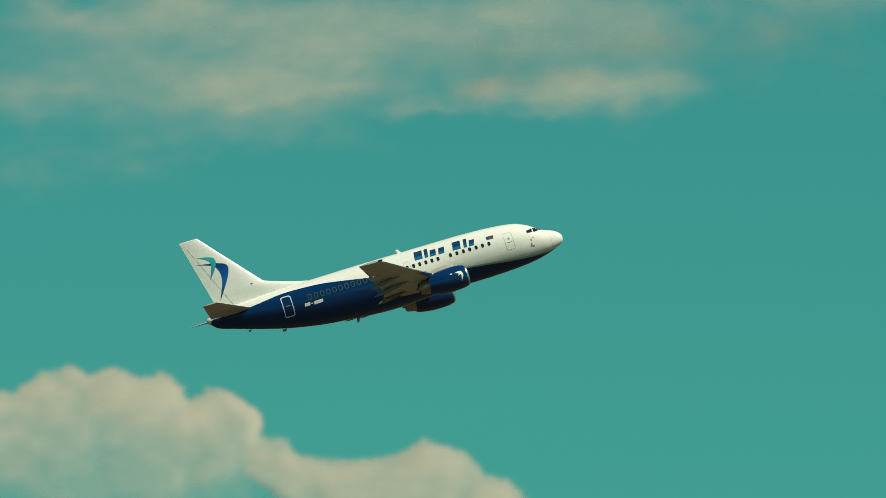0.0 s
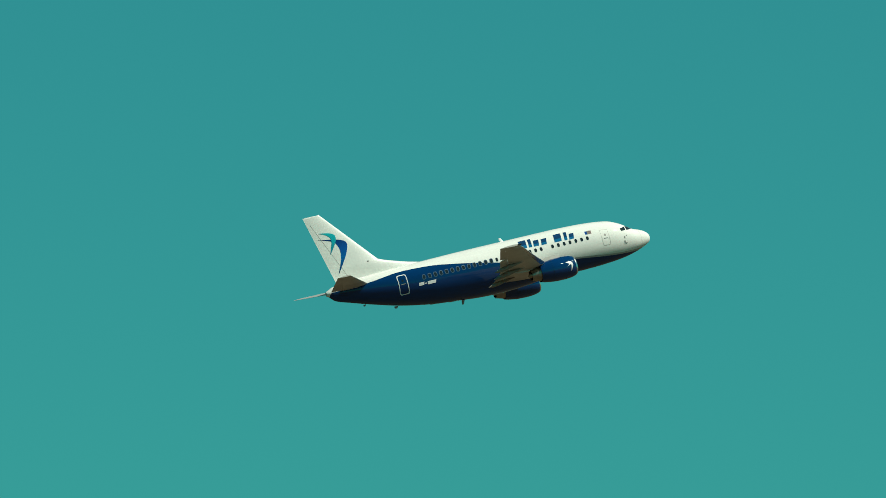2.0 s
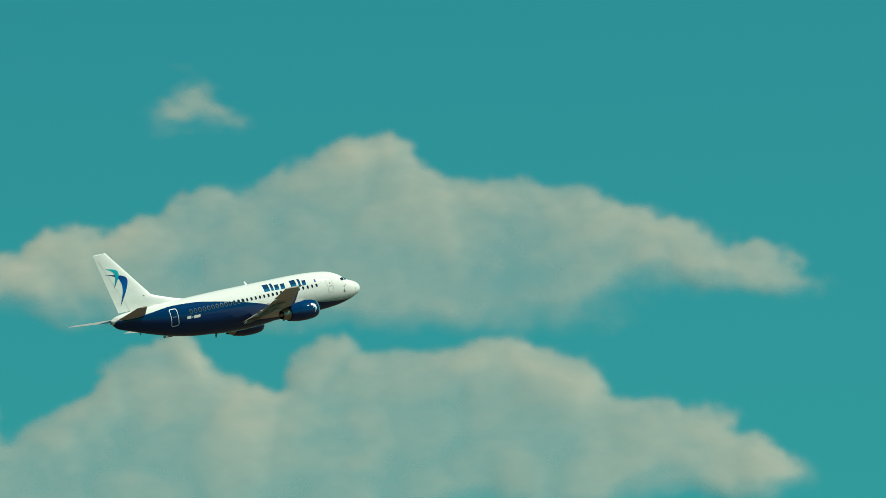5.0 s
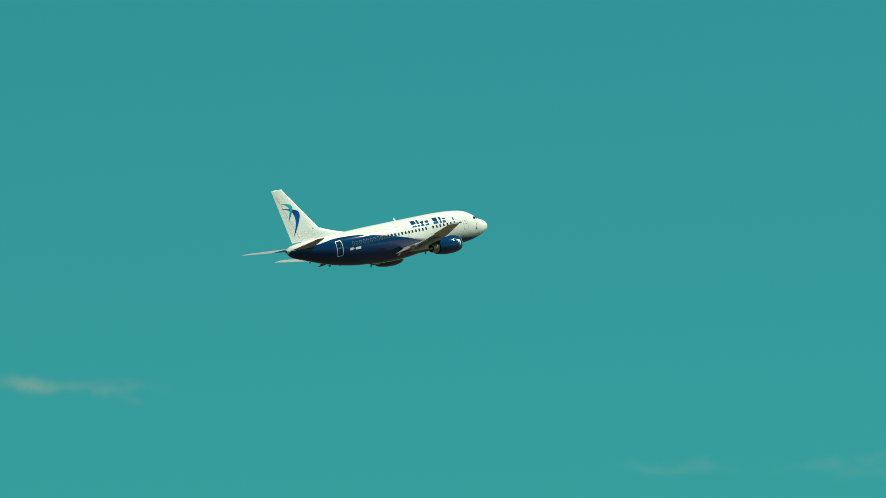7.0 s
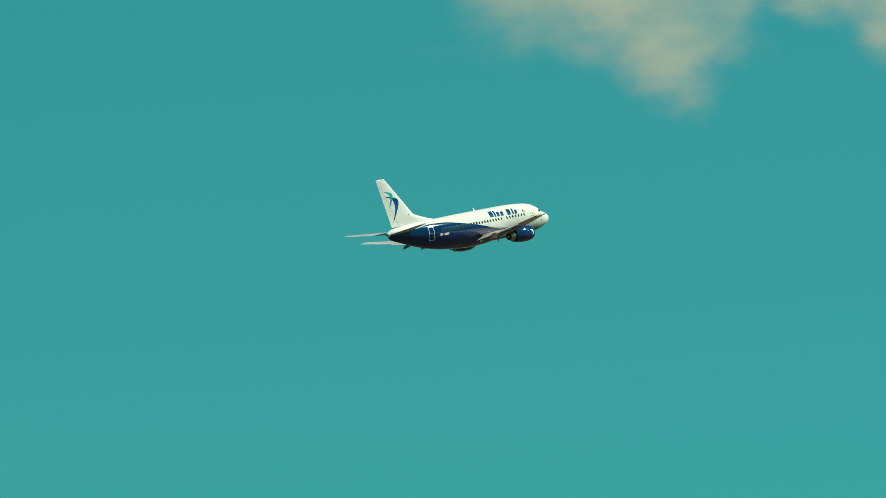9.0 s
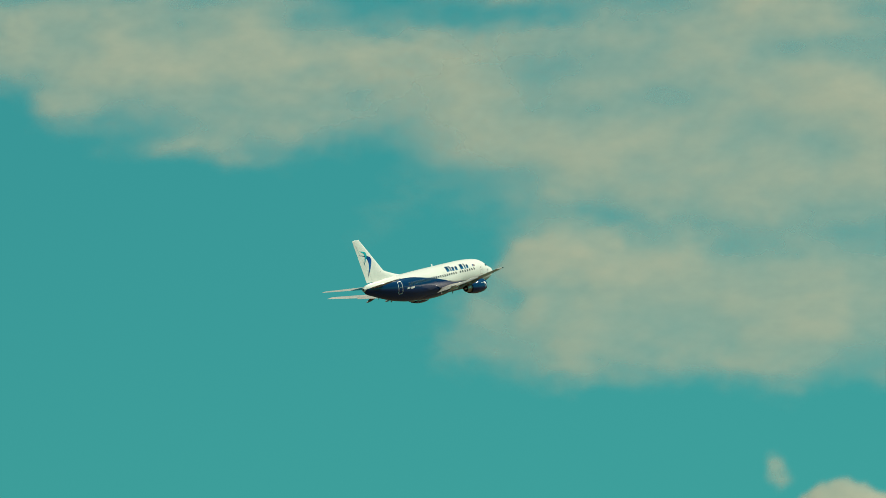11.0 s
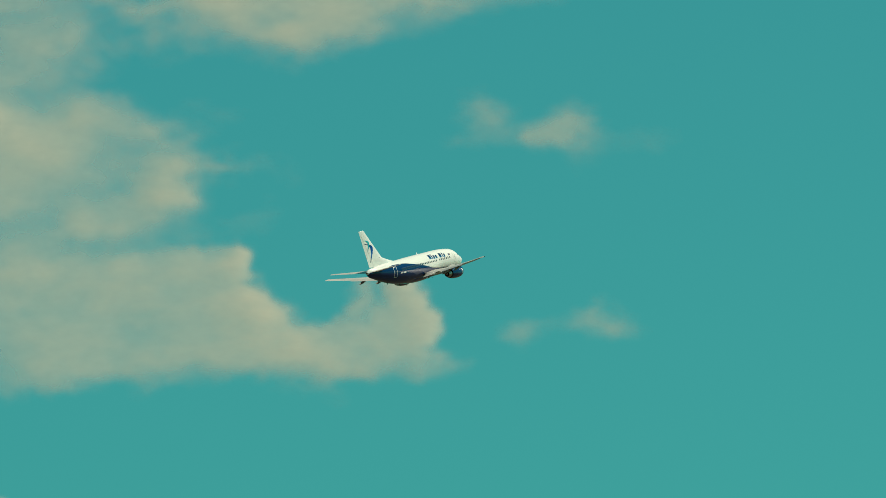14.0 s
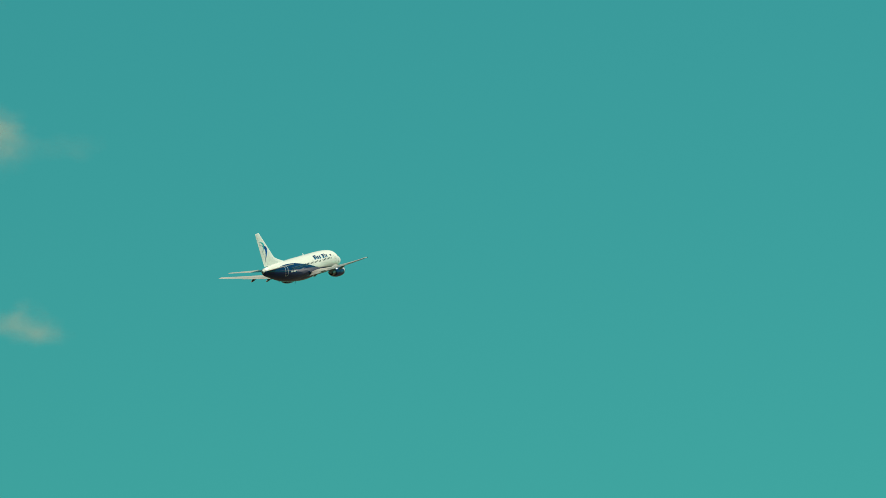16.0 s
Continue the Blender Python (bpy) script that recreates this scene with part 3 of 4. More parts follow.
CLOUDS.append(("great bank of grey cloud with pale folds and a frayed end", 34.323, 11.106, 3720, 75, 0.72, 0.8, [
    (-101, 71, 34, 14, 0.69), (-72, 53, 31, 12, 0.69), (-148, 52, 43, 23, 0.62), (-1, 78, 43, 12, 0.69), (-47, 70, 34, 17, 0.5), (63, 77, 31, 14, 0.5),
    (19, 40, 30, 14, 0.62), (49, 30, 31, 16, 0.69), (76, 23, 23, 13, 0.69), (91, 41, 16, 10, 0.62), (108, 30, 17, 10, 0.44), (121, 4, 16, 12, 0.81),
    (99, -6, 28, 12, 0.62), (44, 3, 51, 16, 0.5), (-17, 7, 57, 20, 0.5), (-79, 16, 54, 20, 0.56), (-5, 44, 65, 20, 0.31), (126, 20, 11, 6, 0.38),
    (-30, 95, 142, 11, 0.75), (-54, 14, 136, 26, 0.42), (39, 25, 108, 43, 0.4), (-42, 56, 71, 16, 0.4), (31, 61, 57, 13, 0.35), (-91, 34, 71, 16, 0.3),
] + [
    (-118, -28, 13, 11, 0.84), (-101, -21, 20, 13, 0.78), (-84, -28, 23, 14, 0.6), (-106, -48, 14, 12, 0.6), (-81, -56, 28, 15, 0.96), (-96, -73, 16, 10, 0.72),
    (-54, -55, 28, 15, 0.6), (-47, -30, 40, 17, 0.48), (0, -52, 31, 16, 0.72), (10, -29, 45, 16, 0.48), (40, -59, 34, 16, 0.78), (75, -58, 28, 17, 0.78),
    (70, -31, 34, 16, 0.48), (99, -33, 21, 13, 0.6), (-24, -72, 54, 9, 0.54), (45, -79, 60, 6, 0.42), (95, -75, 40, 7, 0.54), (-10, -47, 122, 31, 0.45),
    (-138, -45, 18, 14, 0.5), (-147, -64, 14, 10, 0.35), (-122, -64, 21, 14, 0.45),
] + [
    (114, -32, 16, 11, 0.7), (131, -28, 16, 10, 0.86), (148, -28, 11, 11, 0.97), (153, -21, 5, 5, 0.65), (122, -49, 24, 16, 0.76), (144, -46, 21, 16, 0.92),
    (160, -48, 12, 13, 0.92), (140, -65, 35, 11, 0.81), (203, -42, 7, 8, 0.65), (223, -43, 12, 11, 0.86), (232, -54, 10, 16, 0.92), (216, -59, 16, 12, 0.86),
    (207, -69, 24, 9, 0.7), (227, -74, 16, 6, 0.54), (110, -63, 23, 14, 0.54), (245, -71, 9, 5, 0.24), (178, -64, 25, 14, 1), (194, -57, 14, 10, 0.7),
    (197, -67, 20, 13, 1),
]))
CLOUDS.append(("thin cloud layer with a soft underside", 31.702, 12.261, 3980, 40, 0.84, 0.77, [
    (-31, 2, 24, 14, 0.6), (-8, 0, 30, 14, 0.65), (16, -8, 21, 10, 0.6), (37, 3, 34, 13, 0.55), (68, -2, 18, 5, 0.2), (84, 11, 46, 9, 0.45),
    (0, 18, 107, 9, 0.6),
]))
CLOUDS.append(("small torn puff of cloud", 29.893, 11.562, 3950, 20, 0.9, 0.56, [
    (17, 2, 18, 14, 0.95), (3, -3, 10, 9, 0.55), (-26, 7, 15, 14, 0.45), (-31, 17, 7, 7, 0.3), (-22, -7, 18, 7, 0.35), (-45, -14, 9, 3, 0.22),
    (-66, -12, 7, 4, 0.4), (55, -2, 22, 6, 0.15),
]))
CLOUDS.append(("small torn puff of cloud", 29.724, 10.259, 3950, 15, 0.92, 0.45, [
    (-17, -4, 12, 7, 0.6), (13, 4, 14, 7, 0.6), (25, -1, 11, 6, 0.5), (-3, 1, 15, 3, 0.2),
]))
CLOUDS.append(("low heaped cumulus cloud with sunlit tops", 34.030, 8.999, 3500, 50, 0.2, 0.9, [
    (1, 4, 14, 8, 1), (-9, 1, 13, 6, 0.9), (15, 2, 11, 6, 0.9), (2, -8, 33, 11, 1), (-40, -8, 15, 6, 0.9), (-76, 0, 5, 4, 0.9),
    (-73, -10, 23, 10, 1),
]))
CLOUDS.append(("thin upright wisp of cloud", 34.455, 9.277, 3420, 12, 0.9, 0.7, [
    (-1, 3, 4, 6, 0.85), (2, -3, 4, 3, 0.75),
]))
CLOUDS.append(("faint wisp of cloud", 31.958, 11.205, 3800, 12, 0.95, 0.6, [
    (-5, 11, 12, 4, 0.4), (5, -12, 19, 5, 0.25), (15, 0, 12, 9, 0.1),
]))
CLOUDS.append(("faint wisp of cloud", 66.908, 9.028, 3900, 15, 0.95, 0.6, [
    (37, -5, 24, 6, 0.34), (-17, 2, 40, 4, 0.24), (-49, 9, 8, 7, 0.24),
]))

for number, spec in enumerate(CLOUDS):
    build_cloud(*spec, number + 1)


# ---- airliner ----
def tube(rings, x0, y0, z0, n=40, squash=1.0):
    """Rings of (distance behind the nose, radius) round an axis along the flight line."""
    out = []
    for s, r in rings:
        ring = []
        for i in range(n):
            g = 2 * math.pi * i / n
            w = r * math.sin(g)
            ring.append(Vector((-s, y0 + r * math.cos(g), z0 + (w if w > 0 else w * squash))))
        out.append(ring)
    return out


def slice_foil(chord, thick, a, b, n=9, camber=0.0):
    """The part of a wing section between two fractions of its chord."""
    def half(x):
        return 5 * thick * (0.2969 * math.sqrt(x) - 0.126 * x - 0.3516 * x * x + 0.2843 * x ** 3 - 0.1030 * x ** 4)
    xs = [a + (b - a) * (0.5 * (1 - math.cos(math.pi * i / n)) if a == 0 else i / n) for i in range(n + 1)]
    up = [(x * chord, max(half(x), 0.0015) * chord + camber * chord * x * (1 - x)) for x in xs]
    dn = [(x * chord, -max(half(x), 0.0015) * chord * 0.85 + camber * chord * x * (1 - x)) for x in xs]
    return up + dn[::-1]


def wing_line(y):
    """Leading edge, trailing edge and height of the wing at a distance from the centre line."""
    lead = 10.0 + (y - 1.88) * 0.575 - max(0.0, 4.6 - y) * 0.12
    trail = 15.95 + (y - 1.88) * 0.05 if y < 5 else 16.106 + (y - 5) * 0.305
    high = -1.22 + 0.092 * (y - 1.88) + 0.0031 * (y - 1.88) ** 2
    return lead, trail, high


def wing_piece(ys, a, b, side, drop=0.0, slide=0.0, shrink=1.0):
    rings = []
    for y in ys:
        lead, trail, high = wing_line(y)
        ch = trail - lead
        thick = 0.135 - 0.035 * (y - 1.88) / 12.6
        ring = []
        for x, z in slice_foil(ch, thick * shrink, a, b, camber=0.03):
            r = x - a * ch
            ring.append(Vector((-(lead + x + slide * ch), side * y, high + z - r * drop - slide * ch * drop * 2)))
        rings.append(ring)
    return loft(rings)


ENGINE_AFT = 0.42


def build_airliner():
    root = new("airliner")
    root.empty_display_size = 2
    root.matrix_world = pose(0, 0, 0, -1.1, -16.041, 0) @ Matrix.Scale(SCALE, 4)
    tagged(root, "white and blue twin-engined jet airliner climbing with its wheels up", "airliner")

    # fuselage
    st = [0.004, .02, .05, .09, .14, .2, .28, .38, .5, .65, .82, 1, 1.2, 1.4, 1.6, 1.8, 2, 2.2, 2.4, 2.6, 2.8, 3, 3.3, 3.6, 4, 4.5, 5, 5.6, 6.3, 7]
    st += [7 + i * 0.6 for i in range(1, 34)] + [27.6 + i * 0.25 for i in range(0, 8)] + [29.5, 29.65, 29.75]
    rings = []
    for s in st:
        c, k, w, m = section(s)
        ring = []
        for i in range(72):
            g = 2 * math.pi * i / 72
            z = math.sin(g)
            ring.append(Vector((-s, w * math.cos(g), m + z * ((c - m) if z > 0 else (m - k)))))
        rings.append(ring)
    body = part("fuselage", loft(rings), M_SKIN, root, "white fuselage with a blue underside and tail")

    # windows of the cabin, both sides
    spots = [6.28 + 0.55 * i for i in range(7)] + [10.65 + 0.522 * i for i in range(22)]
    for side in (-1, 1):
        place = lambda a, b, o: skin_point(a, b, side, o)
        for s in spots:
            part("cabin_window", plate(rounded(s - .115, s + .115, .43, .77, .1), place, 0.17, 0.006), M_GLASS, body)
            if s > 15.3:
                part("window_surround", hoop(rounded(s - .17, s + .17, .37, .83, .15), rounded(s - .118, s + .118, .427, .773, .1), place),
                     M_FRAME, body)
        # doors
        for s0, s1, z0, z1, mat, w in ((4.22, 4.98, -.36, 1.08, M_SEAM, .045), (23.10, 23.95, -.48, 1.24, M_CHALK, .068)):
            part("door_outline", hoop(rounded(s0, s1, z0, z1, .16), rounded(s0 + w, s1 - w, z0 + w, z1 - w, .13), place), mat, body)
            part("door_window", plate(rounded((s0 + s1) / 2 - .08, (s0 + s1) / 2 + .08, z1 - .62, z1 - .42, .06), place, 0.1), M_GLASS if s0 > 9 else M_LINE, body)
            part("door_handle", plate(rounded((s0 + s1) / 2 - .2, (s0 + s1) / 2 + .2, z1 - .86, z1 - .80, .02), place, 0.1), M_LINE, body)
        part("overwing_exit", hoop(rounded(12.98, 13.50, .12, 1.08, .12), rounded(13.0, 13.48, .14, 1.06, .10), place), M_SEAM, body)
        # flight deck glazing
        for poly in (((2.98, .80), (2.42, .92), (2.50, .58), (2.96, .56)), ((2.36, .93), (2.12, .93), (1.86, .62), (2.36, .54)),
                     ((2.06, .92), (2.00, .96), (1.62, .66), (1.80, .60))):
            part("cockpit_window", plate(poly, place, 0.08), M_GLASS, body)
        # probes and vents near the nose
        for s, z, a, b in ((2.78, -.02, .03, .09), (2.84, -.40, .03, .13), (2.55, .12, .05, .02), (2.70, -.52, .08, .03)):
            part("probe", plate(rounded(s - a, s + a, z - b, z + b, min(a, b) * .8), place, 0.1, 0.03), M_LINE, body)
        # airline name: plain slanted blocks, one for each character
        for i, (s, w, h) in enumerate(((12.16, .68, .62), (11.50, .30, .64), (10.96, .50, .46), (10.24, .50, .46),
                                       (8.94, .68, .60), (8.20, .28, .62), (7.68, .44, .44))):
            b = 0.99 - 0.032 * (12.2 - s)
            h *= 1.18
            if side > 0:
                s = 19.3 - s
            lean = 0.16 * (1 if side < 0 else -1)
            lo = ((s + w / 2, b), (s - w / 2, b), (s - w / 2 - lean * .35, b + h * .38), (s + w / 2 - lean * .35, b + h * .38))
            hi = ((s + w / 2 - lean * .35, b + h * .38), (s - w / 2 - lean * .35, b + h * .38), (s - w / 2 - lean, b + h), (s + w / 2 - lean, b + h))
            part("title_block", plate(hi, place, 0.15), M_NAVY, body)
            part("title_shade", plate(lo, place, 0.15), M_DEEP, body)
        # flag
        for k, mat in enumerate((M_SWOOP, M_YELLOW, M_RED)):
            part("flag_stripe", plate(((6.36 - .2 * k, .93), (6.16 - .2 * k, .93), (6.13 - .2 * k, 1.22), (6.33 - .2 * k, 1.22)), place, 0.15), mat, body)
        # registration as plain bars
        for a, b in ((22.22, 21.76), (21.68, 21.52), (21.44, 20.70)):
            hgt = 0.04 if a - b < 0.2 else 0.13
            mid = 0.07 - 0.05 * (22.2 - a)
            part("marking_bar", plate(((a, mid - hgt), (b, mid - hgt), (b - .05, mid + hgt), (a - .05, mid + hgt)), place, 0.12), M_CHALK, body)
    part("radome_seam", loft([[skin_ring(s, g, o) for g in range(48)] for s, o in ((1.10, .002), (1.10, .004), (1.125, .004), (1.125, .002))], False),
         M_SEAM, body)

    # wing to body fairing
    rings = []
    for i in range(25):
        s = 9.4 + i * 0.45
        k = math.sin(math.pi * i / 24) ** 0.6
        rings.append([Vector((-s, (0.25 + 1.0 * k) * math.cos(2 * math.pi * j / 40), -1.32 + (0.2 + 0.62 * k) * math.sin(2 * math.pi * j / 40) * (0.6 if math.sin(2 * math.pi * j / 40) > 0 else 1)))
                      for j in range(40)])
    part("wing_fairing", loft(rings), M_BLUE, root, "blue belly fairing between the wings")

    for side in (-1, 1):
        ys = [1.2, 1.88, 2.6, 3.4, 4.2, 5.0, 6, 7, 8, 9, 10, 11, 12, 13, 13.9]
        wing = part("wing", wing_piece(ys, 0, 0.77, side), M_GREY, root, "grey swept wing")
        part("wing_tip", wing_piece([13.9, 14.2, 14.38, 14.44], 0, 1, side, 0, 0, 0.9), M_GREY, wing)
        part("inboard_flap", wing_piece([1.95, 3.2, 4.25], 0.765, 1.0, side, 0.17, 0.012), M_GREY, wing)
        part("thrust_gate", wing_piece([4.29, 5.30], 0.772, 0.97, side), M_GREY, wing)
        part("outboard_flap", wing_piece([5.34, 7, 8.7, 10.4], 0.765, 1.0, side, 0.16, 0.010), M_GREY, wing)
        part("aileron", wing_piece([10.46, 12, 13.86], 0.772, 1.0, side), M_GREY, wing)
        part("slat", wing_piece([5.7, 8, 10.5, 13.7], 0, 0.09, side, 0, -0.022, 1.1), M_METAL, wing, "bare metal leading-edge slat")
        part("krueger_flap", wing_piece([2.3, 3.2, 4.1], 0, 0.05, side, 0, -0.012, 1.1), M_METAL, wing)
        for y, big in ((2.9, 0.85), (6.2, 1.0), (8.8, 0.92)):
            lead, trail, high = wing_line(y)
            rings = []
            for i in range(13):
                f = i / 12
                s = trail - 2.3 * big + 3.0 * big * f
                r = 0.17 * big * math.sin(math.pi * min(1, f * 0.97 + 0.03) ** 1.5) ** 0.8 + 0.01
                zc = high - 0.20 - 0.42 * big * f ** 1.5
                rings.append([Vector((-s, side * y + r * 0.8 * math.cos(2 * math.pi * j / 14), zc + r * 1.25 * math.sin(2 * math.pi * j / 14))) for j in range(14)])
            part("flap_track_fairing", loft(rings), M_DIRTY, wing, "grimy flap track fairing")
        part("tip_lamp", loft(tube([(16.95, .01), (17.02, .06), (17.15, .08), (17.35, .06), (17.45, .01)], 0, side * 14.4, 0.42, 10)), M_GLASS, wing)

        # engine
        ey, ez = side * 4.86, -1.67
        first = set(root.children_recursive)
        cowl = [(8.98, .885), (9.15, .94), (9.4, .985), (9.8, 1.015), (10.3, 1.02), (10.8, 1.0), (11.3, .945), (11.8, .855), (12.12, .77),
                (12.12, .74), (11.6, .76)]
        eng = part("engine", loft(tube(cowl, 0, ey, ez, 48, .95), False), M_BLUE, root, "blue engine nacelle with a bare metal inlet lip")
        lip = [(9.0, .888), (8.90, .855), (8.84, .815), (8.82, .78), (8.85, .745), (8.95, .715), (9.1, .70)]
        part("inlet_lip", loft(tube(lip, 0, ey, ez, 48, .95), False), M_METAL, eng, "bare metal inlet lip")
        part("inlet_duct", loft(tube([(9.1, .70), (9.5, .74), (9.75, .75), (9.76, .1)], 0, ey, ez, 48, .95), False), M_DARK, eng)
        part("spinner", loft(tube([(9.40, .01), (9.46, .07), (9.6, .15), (9.74, .2)], 0, ey, ez, 20)), M_LINE, eng)
        fan = bmesh.new()
        for i in range(24):
            g = 2 * math.pi * i / 24
            c, s = math.cos(g), math.sin(g)
            c2, s2 = math.cos(g + .2), math.sin(g + .2)
            q = [fan.verts.new(p) for p in ((-9.66, ey + .18 * c, ez + .18 * s), (-9.66, ey + .72 * c, ez + .70 * s), (-9.73, ey + .72 * c2, ez + .70 * s2), (-9.73, ey + .18 * c2, ez + .18 * s2))]
            fan.faces.new(q)
        part("fan_blades", fan, M_METAL, eng)
        part("exhaust_nozzle", loft(tube([(11.7, .70), (12.1, .64), (12.5, .55), (12.9, .45), (12.9, .42), (12.5, .48)], 0, ey, ez, 36), False), M_HOT, eng, "heat-stained metal exhaust nozzle")
        part("exhaust_plug", loft(tube([(12.3, .30), (12.7, .27), (13.0, .18), (13.2, .03)], 0, ey, ez, 24)), M_HOT, eng)
        for s in (9.95, 11.05):
            part("cowl_seam", loft(tube([(s, cowl_radius(s) + .001), (s, cowl_radius(s) + .005), (s + .02, cowl_radius(s) + .005), (s + .02, cowl_radius(s) + .001)], 0, ey, ez, 48, .95), False), M_NAVY, eng)
        wrap = lambda a, g, o: Vector((-a, ey + side * (cowl_radius(a) + o) * math.cos(g), ez + (cowl_radius(a) + o) * math.sin(g) * (1 if g > 0 else .95)))
        bird = smooth_outline([(9.95, .34), (9.95, .34), (9.55, .42), (9.34, .30), (9.30, -.02), (9.55, -.50), (9.55, -.50), (9.46, -.05), (9.50, .12), (9.85, -.02), (9.85, -.02), (9.62, .20)])
        part("bird_marking", plate(bird, wrap, 0.12), M_CHALK, eng, "white bird marking on the nacelle")
        part("cowl_marking", plate(((10.35, .30), (10.15, .30), (10.13, .38), (10.33, .38)), wrap, 0.1), M_CHALK, eng)
        part("strake", loft([[Vector((-s, ey - side * .55 * 1.02 - side * o * .3, ez + .86 + h)) for o, h in ((-.02, 0), (.02, 0), (.0, k))] for s, k in ((9.5, .02), (9.9, .16), (10.4, .18))]), M_BLUE, eng)
        rings = []
        for s, top, low, w in ((9.9, -.52, -.70, .03), (10.4, -.40, -.80, .14), (11.2, -.42, -.90, .18), (12.2, -.75, -1.05, .18), (13.2, -.95, -1.25, .14), (14.2, -1.0, -1.2, .03)):
            rings.append([Vector((-s, ey + w * a, low if b < 0 else top)) for a, b in ((-1, -1), (1, -1), (1, 1), (.6, 1.1), (-.6, 1.1), (-1, 1))])
        part("pylon", loft(rings), M_GREY, root, "grey engine pylon under the wing")
        for piece in set(root.children_recursive) - first:
            piece.data.transform(Matrix.Translation((-ENGINE_AFT, 0, 0)))

        # tailplane
        def tail_piece(yy, a, b):
            rr = []
            for y in yy:
                lead, trail, high = 26.35 + (y - .8) * .60, 29.75 + (y - .8) * .195, 1.24 + (y - .8) * .105
                rr.append([Vector((-(lead + x), side * y, high + z)) for x, z in slice_foil(trail - lead, 0.095, a, b)])
            return loft(rr)
        tail = part("tailplane", tail_piece([.3, .8, 2, 3.5, 5, 6.1, 6.3, 6.35], 0, 0.70), M_GREY, root, "grey tailplane")
        part("elevator", tail_piece([.75, 2, 3.5, 5, 6.1, 6.3], 0.705, 1.0), M_GREY, tail)

    # fin, with its long dorsal fillet, and rudder
    heights = [1.7, 2.0, 2.12, 2.33, 2.5, 2.68, 2.93, 3.17, 3.6, 4.2, 5, 6, 7, 7.6, 7.85, 7.93, 7.97]
    fin = part("fin", fin_piece(heights, True), M_WHITE, root, "white fin with a turquoise and blue bird")
    part("rudder", fin_piece([1.95, 2.5, 3.2, 4.2, 5, 6, 7, 7.5], False), M_WHITE, fin)
    for side in (-1, 1):
        on_fin = lambda a, b, o: Vector((-a, side * (fin_half(a, b) + o), b))
        teal = smooth_outline([(29.33, 6.42), (29.33, 6.42), (28.52, 6.28), (28.00, 6.06), (27.90, 5.65), (28.20, 5.08), (28.76, 4.36), (28.76, 4.36), (28.47, 5.08), (28.34, 5.53), (28.41, 5.87), (28.76, 6.17)])
        blue = smooth_outline([(29.50, 5.89), (29.50, 5.89), (28.46, 5.69), (27.71, 5.53), (27.17, 5.28), (27.06, 4.89), (27.35, 4.19), (27.78, 3.51), (28.46, 2.54), (28.46, 2.54), (28.17, 3.22), (27.90, 3.87), (27.80, 4.53), (27.92, 5.05), (28.14, 5.37), (28.53, 5.57)])
        part("bird_marking", plate(blue, on_fin, 0.25), M_BIRD, fin, "royal blue swoosh of a bird")
        part("bird_marking", plate(teal, lambda a, b, o: on_fin(a, b, o + .005), 0.25), M_WINGTEAL, fin, "turquoise swoosh of a bird")
        part("fin_vent", plate(rounded(25.55, 25.72, 3.10, 3.20, .04), on_fin, 0.1), M_DARK, fin)
        part("rudder_seam", plate(((27.66, 2.2), (27.64, 2.2), (29.80, 7.3), (29.83, 7.3)), on_fin, 0.5), M_SEAM, fin)

    # aerials, beacon, drain masts
    part("aerial", blade(13.10, 0, 2.13, .32, .36, .24, .05), M_CHALK, root)
    part("drain_mast", blade(17.88, 0, -1.90, .30, .45, .22, .06, True), M_LINE, root)
    part("drain_mast", blade(23.9, 0, -1.15, .40, .20, .14, .08, True), M_LINE, root)
    part("drain_mast", blade(26.7, 0, -.40, .26, .16, .12, .06, True), M_LINE, root)
    part("drain_mast", blade(9.6, 0, -1.86, .26, .30, .14, .06, True), M_LINE, root)
    part("tail_outlet", loft(tube([(29.35, .37), (29.60, .34), (29.85, .27), (29.98, .20), (29.98, .15), (29.7, .15)], 0, 0, 1.19, 24), False), M_WHITE, root, "white tail cone tip with an exhaust outlet")
    return root


def skin_ring(s, g, off):
    c, k, w, m = section(s)
    a = 2 * math.pi * g / 48
    z = math.sin(a)
    return Vector((-s, (w + off) * math.cos(a), m + z * ((c - m + off) if z > 0 else (m - k + off))))


def cowl_radius(s):
    return spline([8.98, 9.15, 9.4, 9.8, 10.3, 10.8, 11.3, 11.8, 12.12], [.885, .94, .985, 1.015, 1.02, 1.0, .945, .855, .77], s)


def fin_line(z):
    """Leading edge, rudder hinge and trailing edge of the fin at a height."""
    lead = spline([1.7, 2.0, 2.12, 2.33, 2.68, 2.93, 3.17, 7.97], [19.9, 20.5, 21.1, 22.0, 23.2, 24.0, 24.62, 28.80], z) if z < 3.17 else 24.62 + (z - 3.17) * 0.870
    hinge = 27.60 + (z - 2.12) * 0.425
    trail = 28.98 + (z - 2.45) * 0.242
    return lead, min(hinge, trail - 0.06), trail


def fin_half(s, z):
    lead, hinge, trail = fin_line(z)
    x = max(0.0, min(1.0, (s - lead) / (trail - lead)))
    t = fin_thick(z)
    return 5 * t * (0.2969 * math.sqrt(x) - 0.126 * x - 0.3516 * x * x + 0.2843 * x ** 3 - 0.1030 * x ** 4) * (trail - lead)


def fin_thick(z):
    lead, hinge, trail = fin_line(z)
    return min(0.105, 0.50 / (trail - lead))


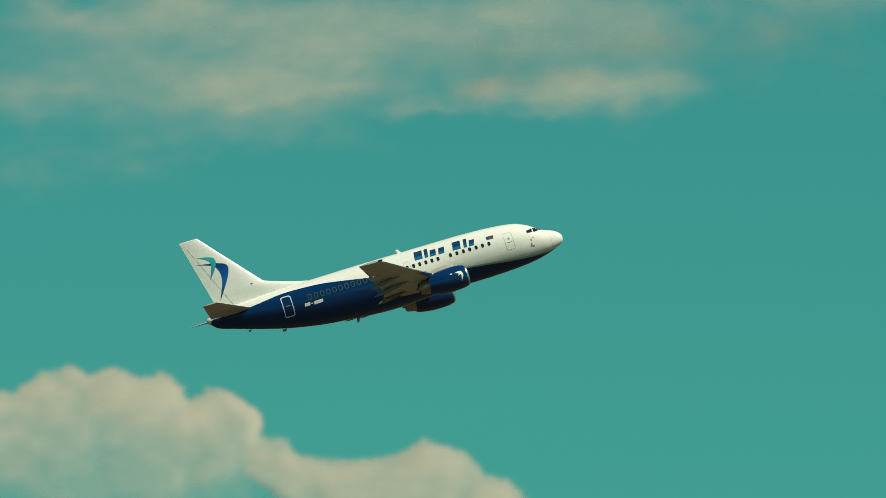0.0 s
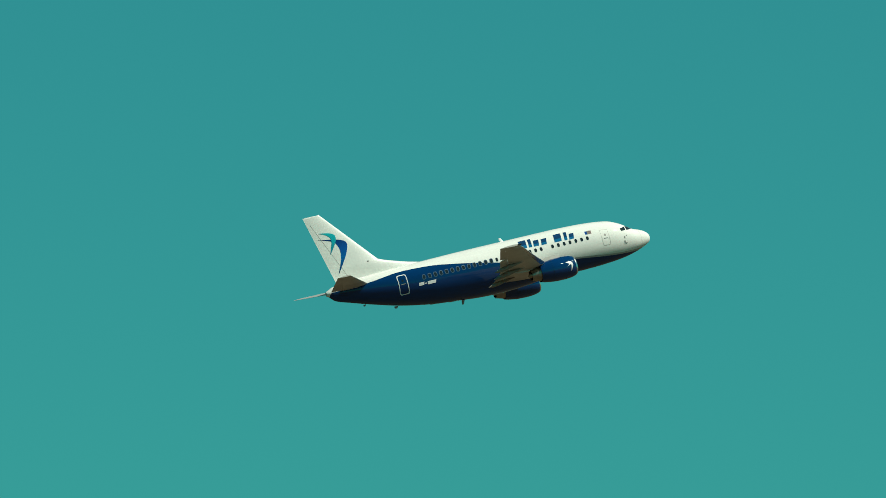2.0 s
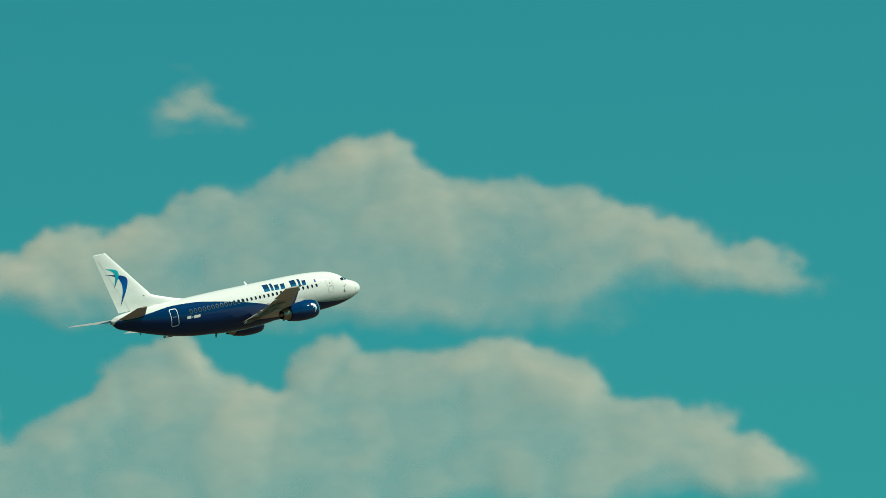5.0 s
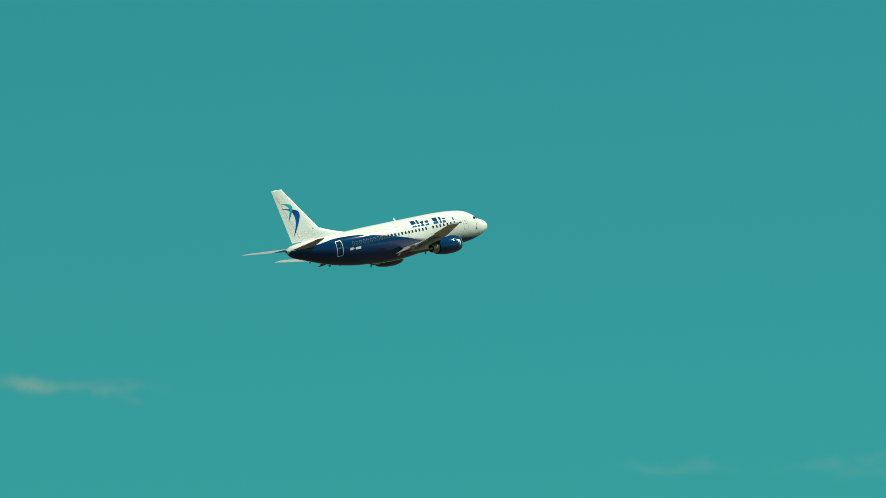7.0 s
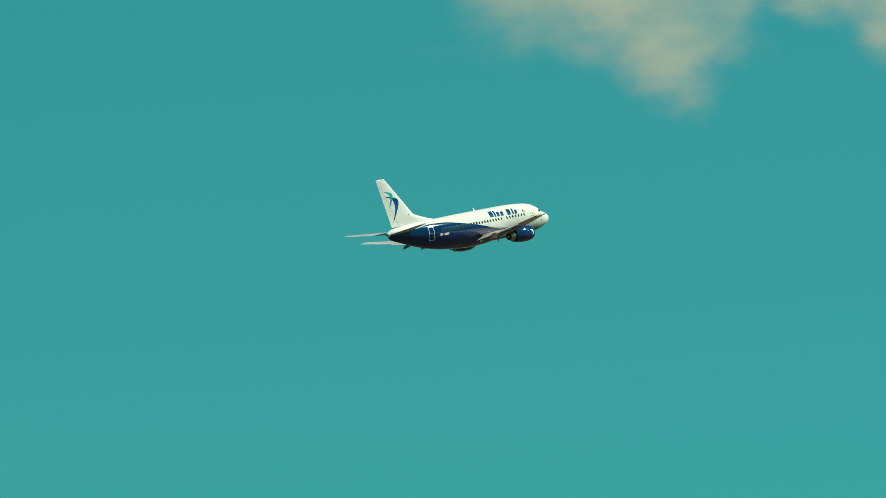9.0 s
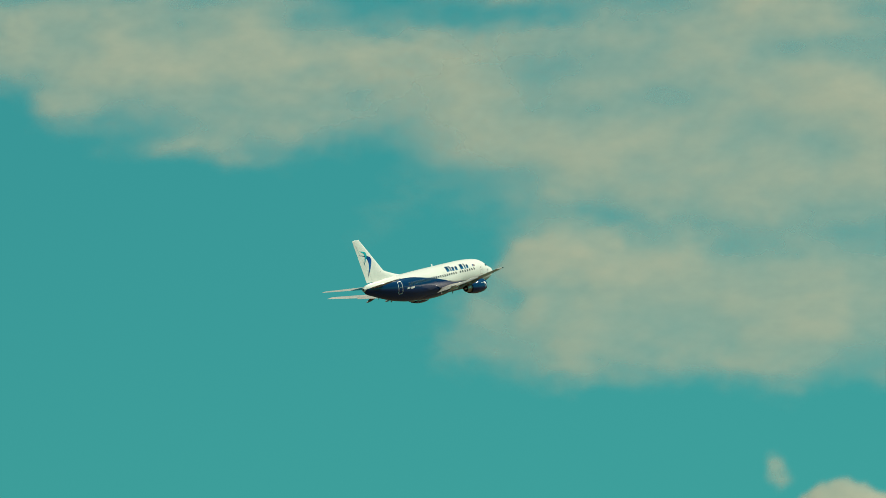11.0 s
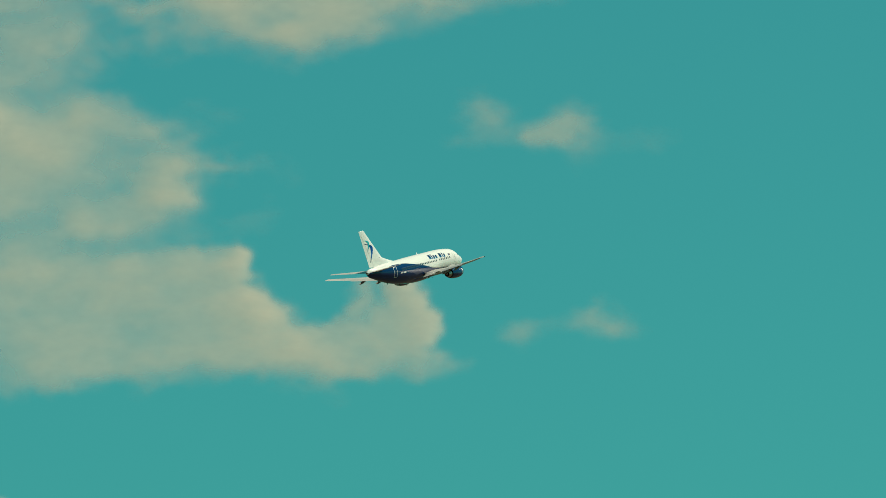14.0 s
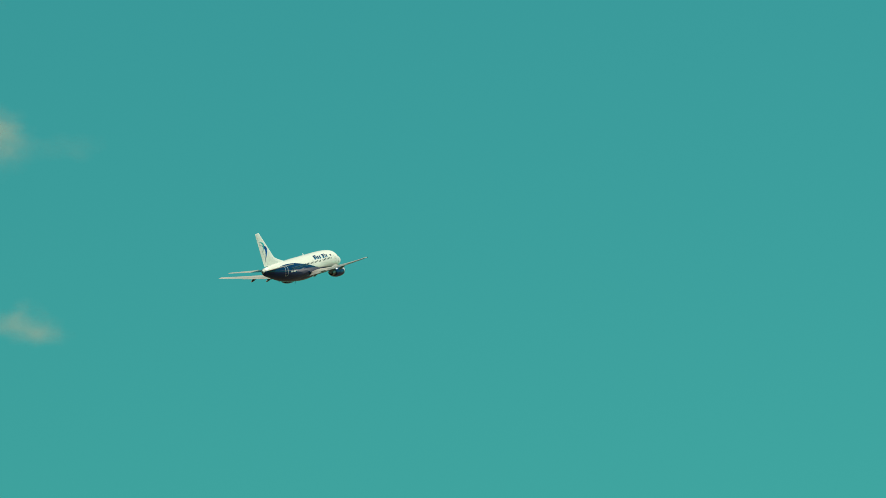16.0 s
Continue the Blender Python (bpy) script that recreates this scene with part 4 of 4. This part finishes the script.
def fin_piece(heights, front):
    rings = []
    for z in heights:
        lead, hinge, trail = fin_line(z)
        ch, cut = trail - lead, (hinge - lead) / (trail - lead)
        if front and z > 7.5:
            cut = 1.0
        a, b = (0.0, cut) if front else (cut + 0.004, 1.0)
        pts = slice_foil(ch, fin_thick(z) * (0.4 if z > 7.95 else 1), a, b, 12)
        rings.append([Vector((-(lead + x), h / (0.85 if h < 0 else 1), z)) for x, h in pts])
    return loft(rings)


build_airliner()
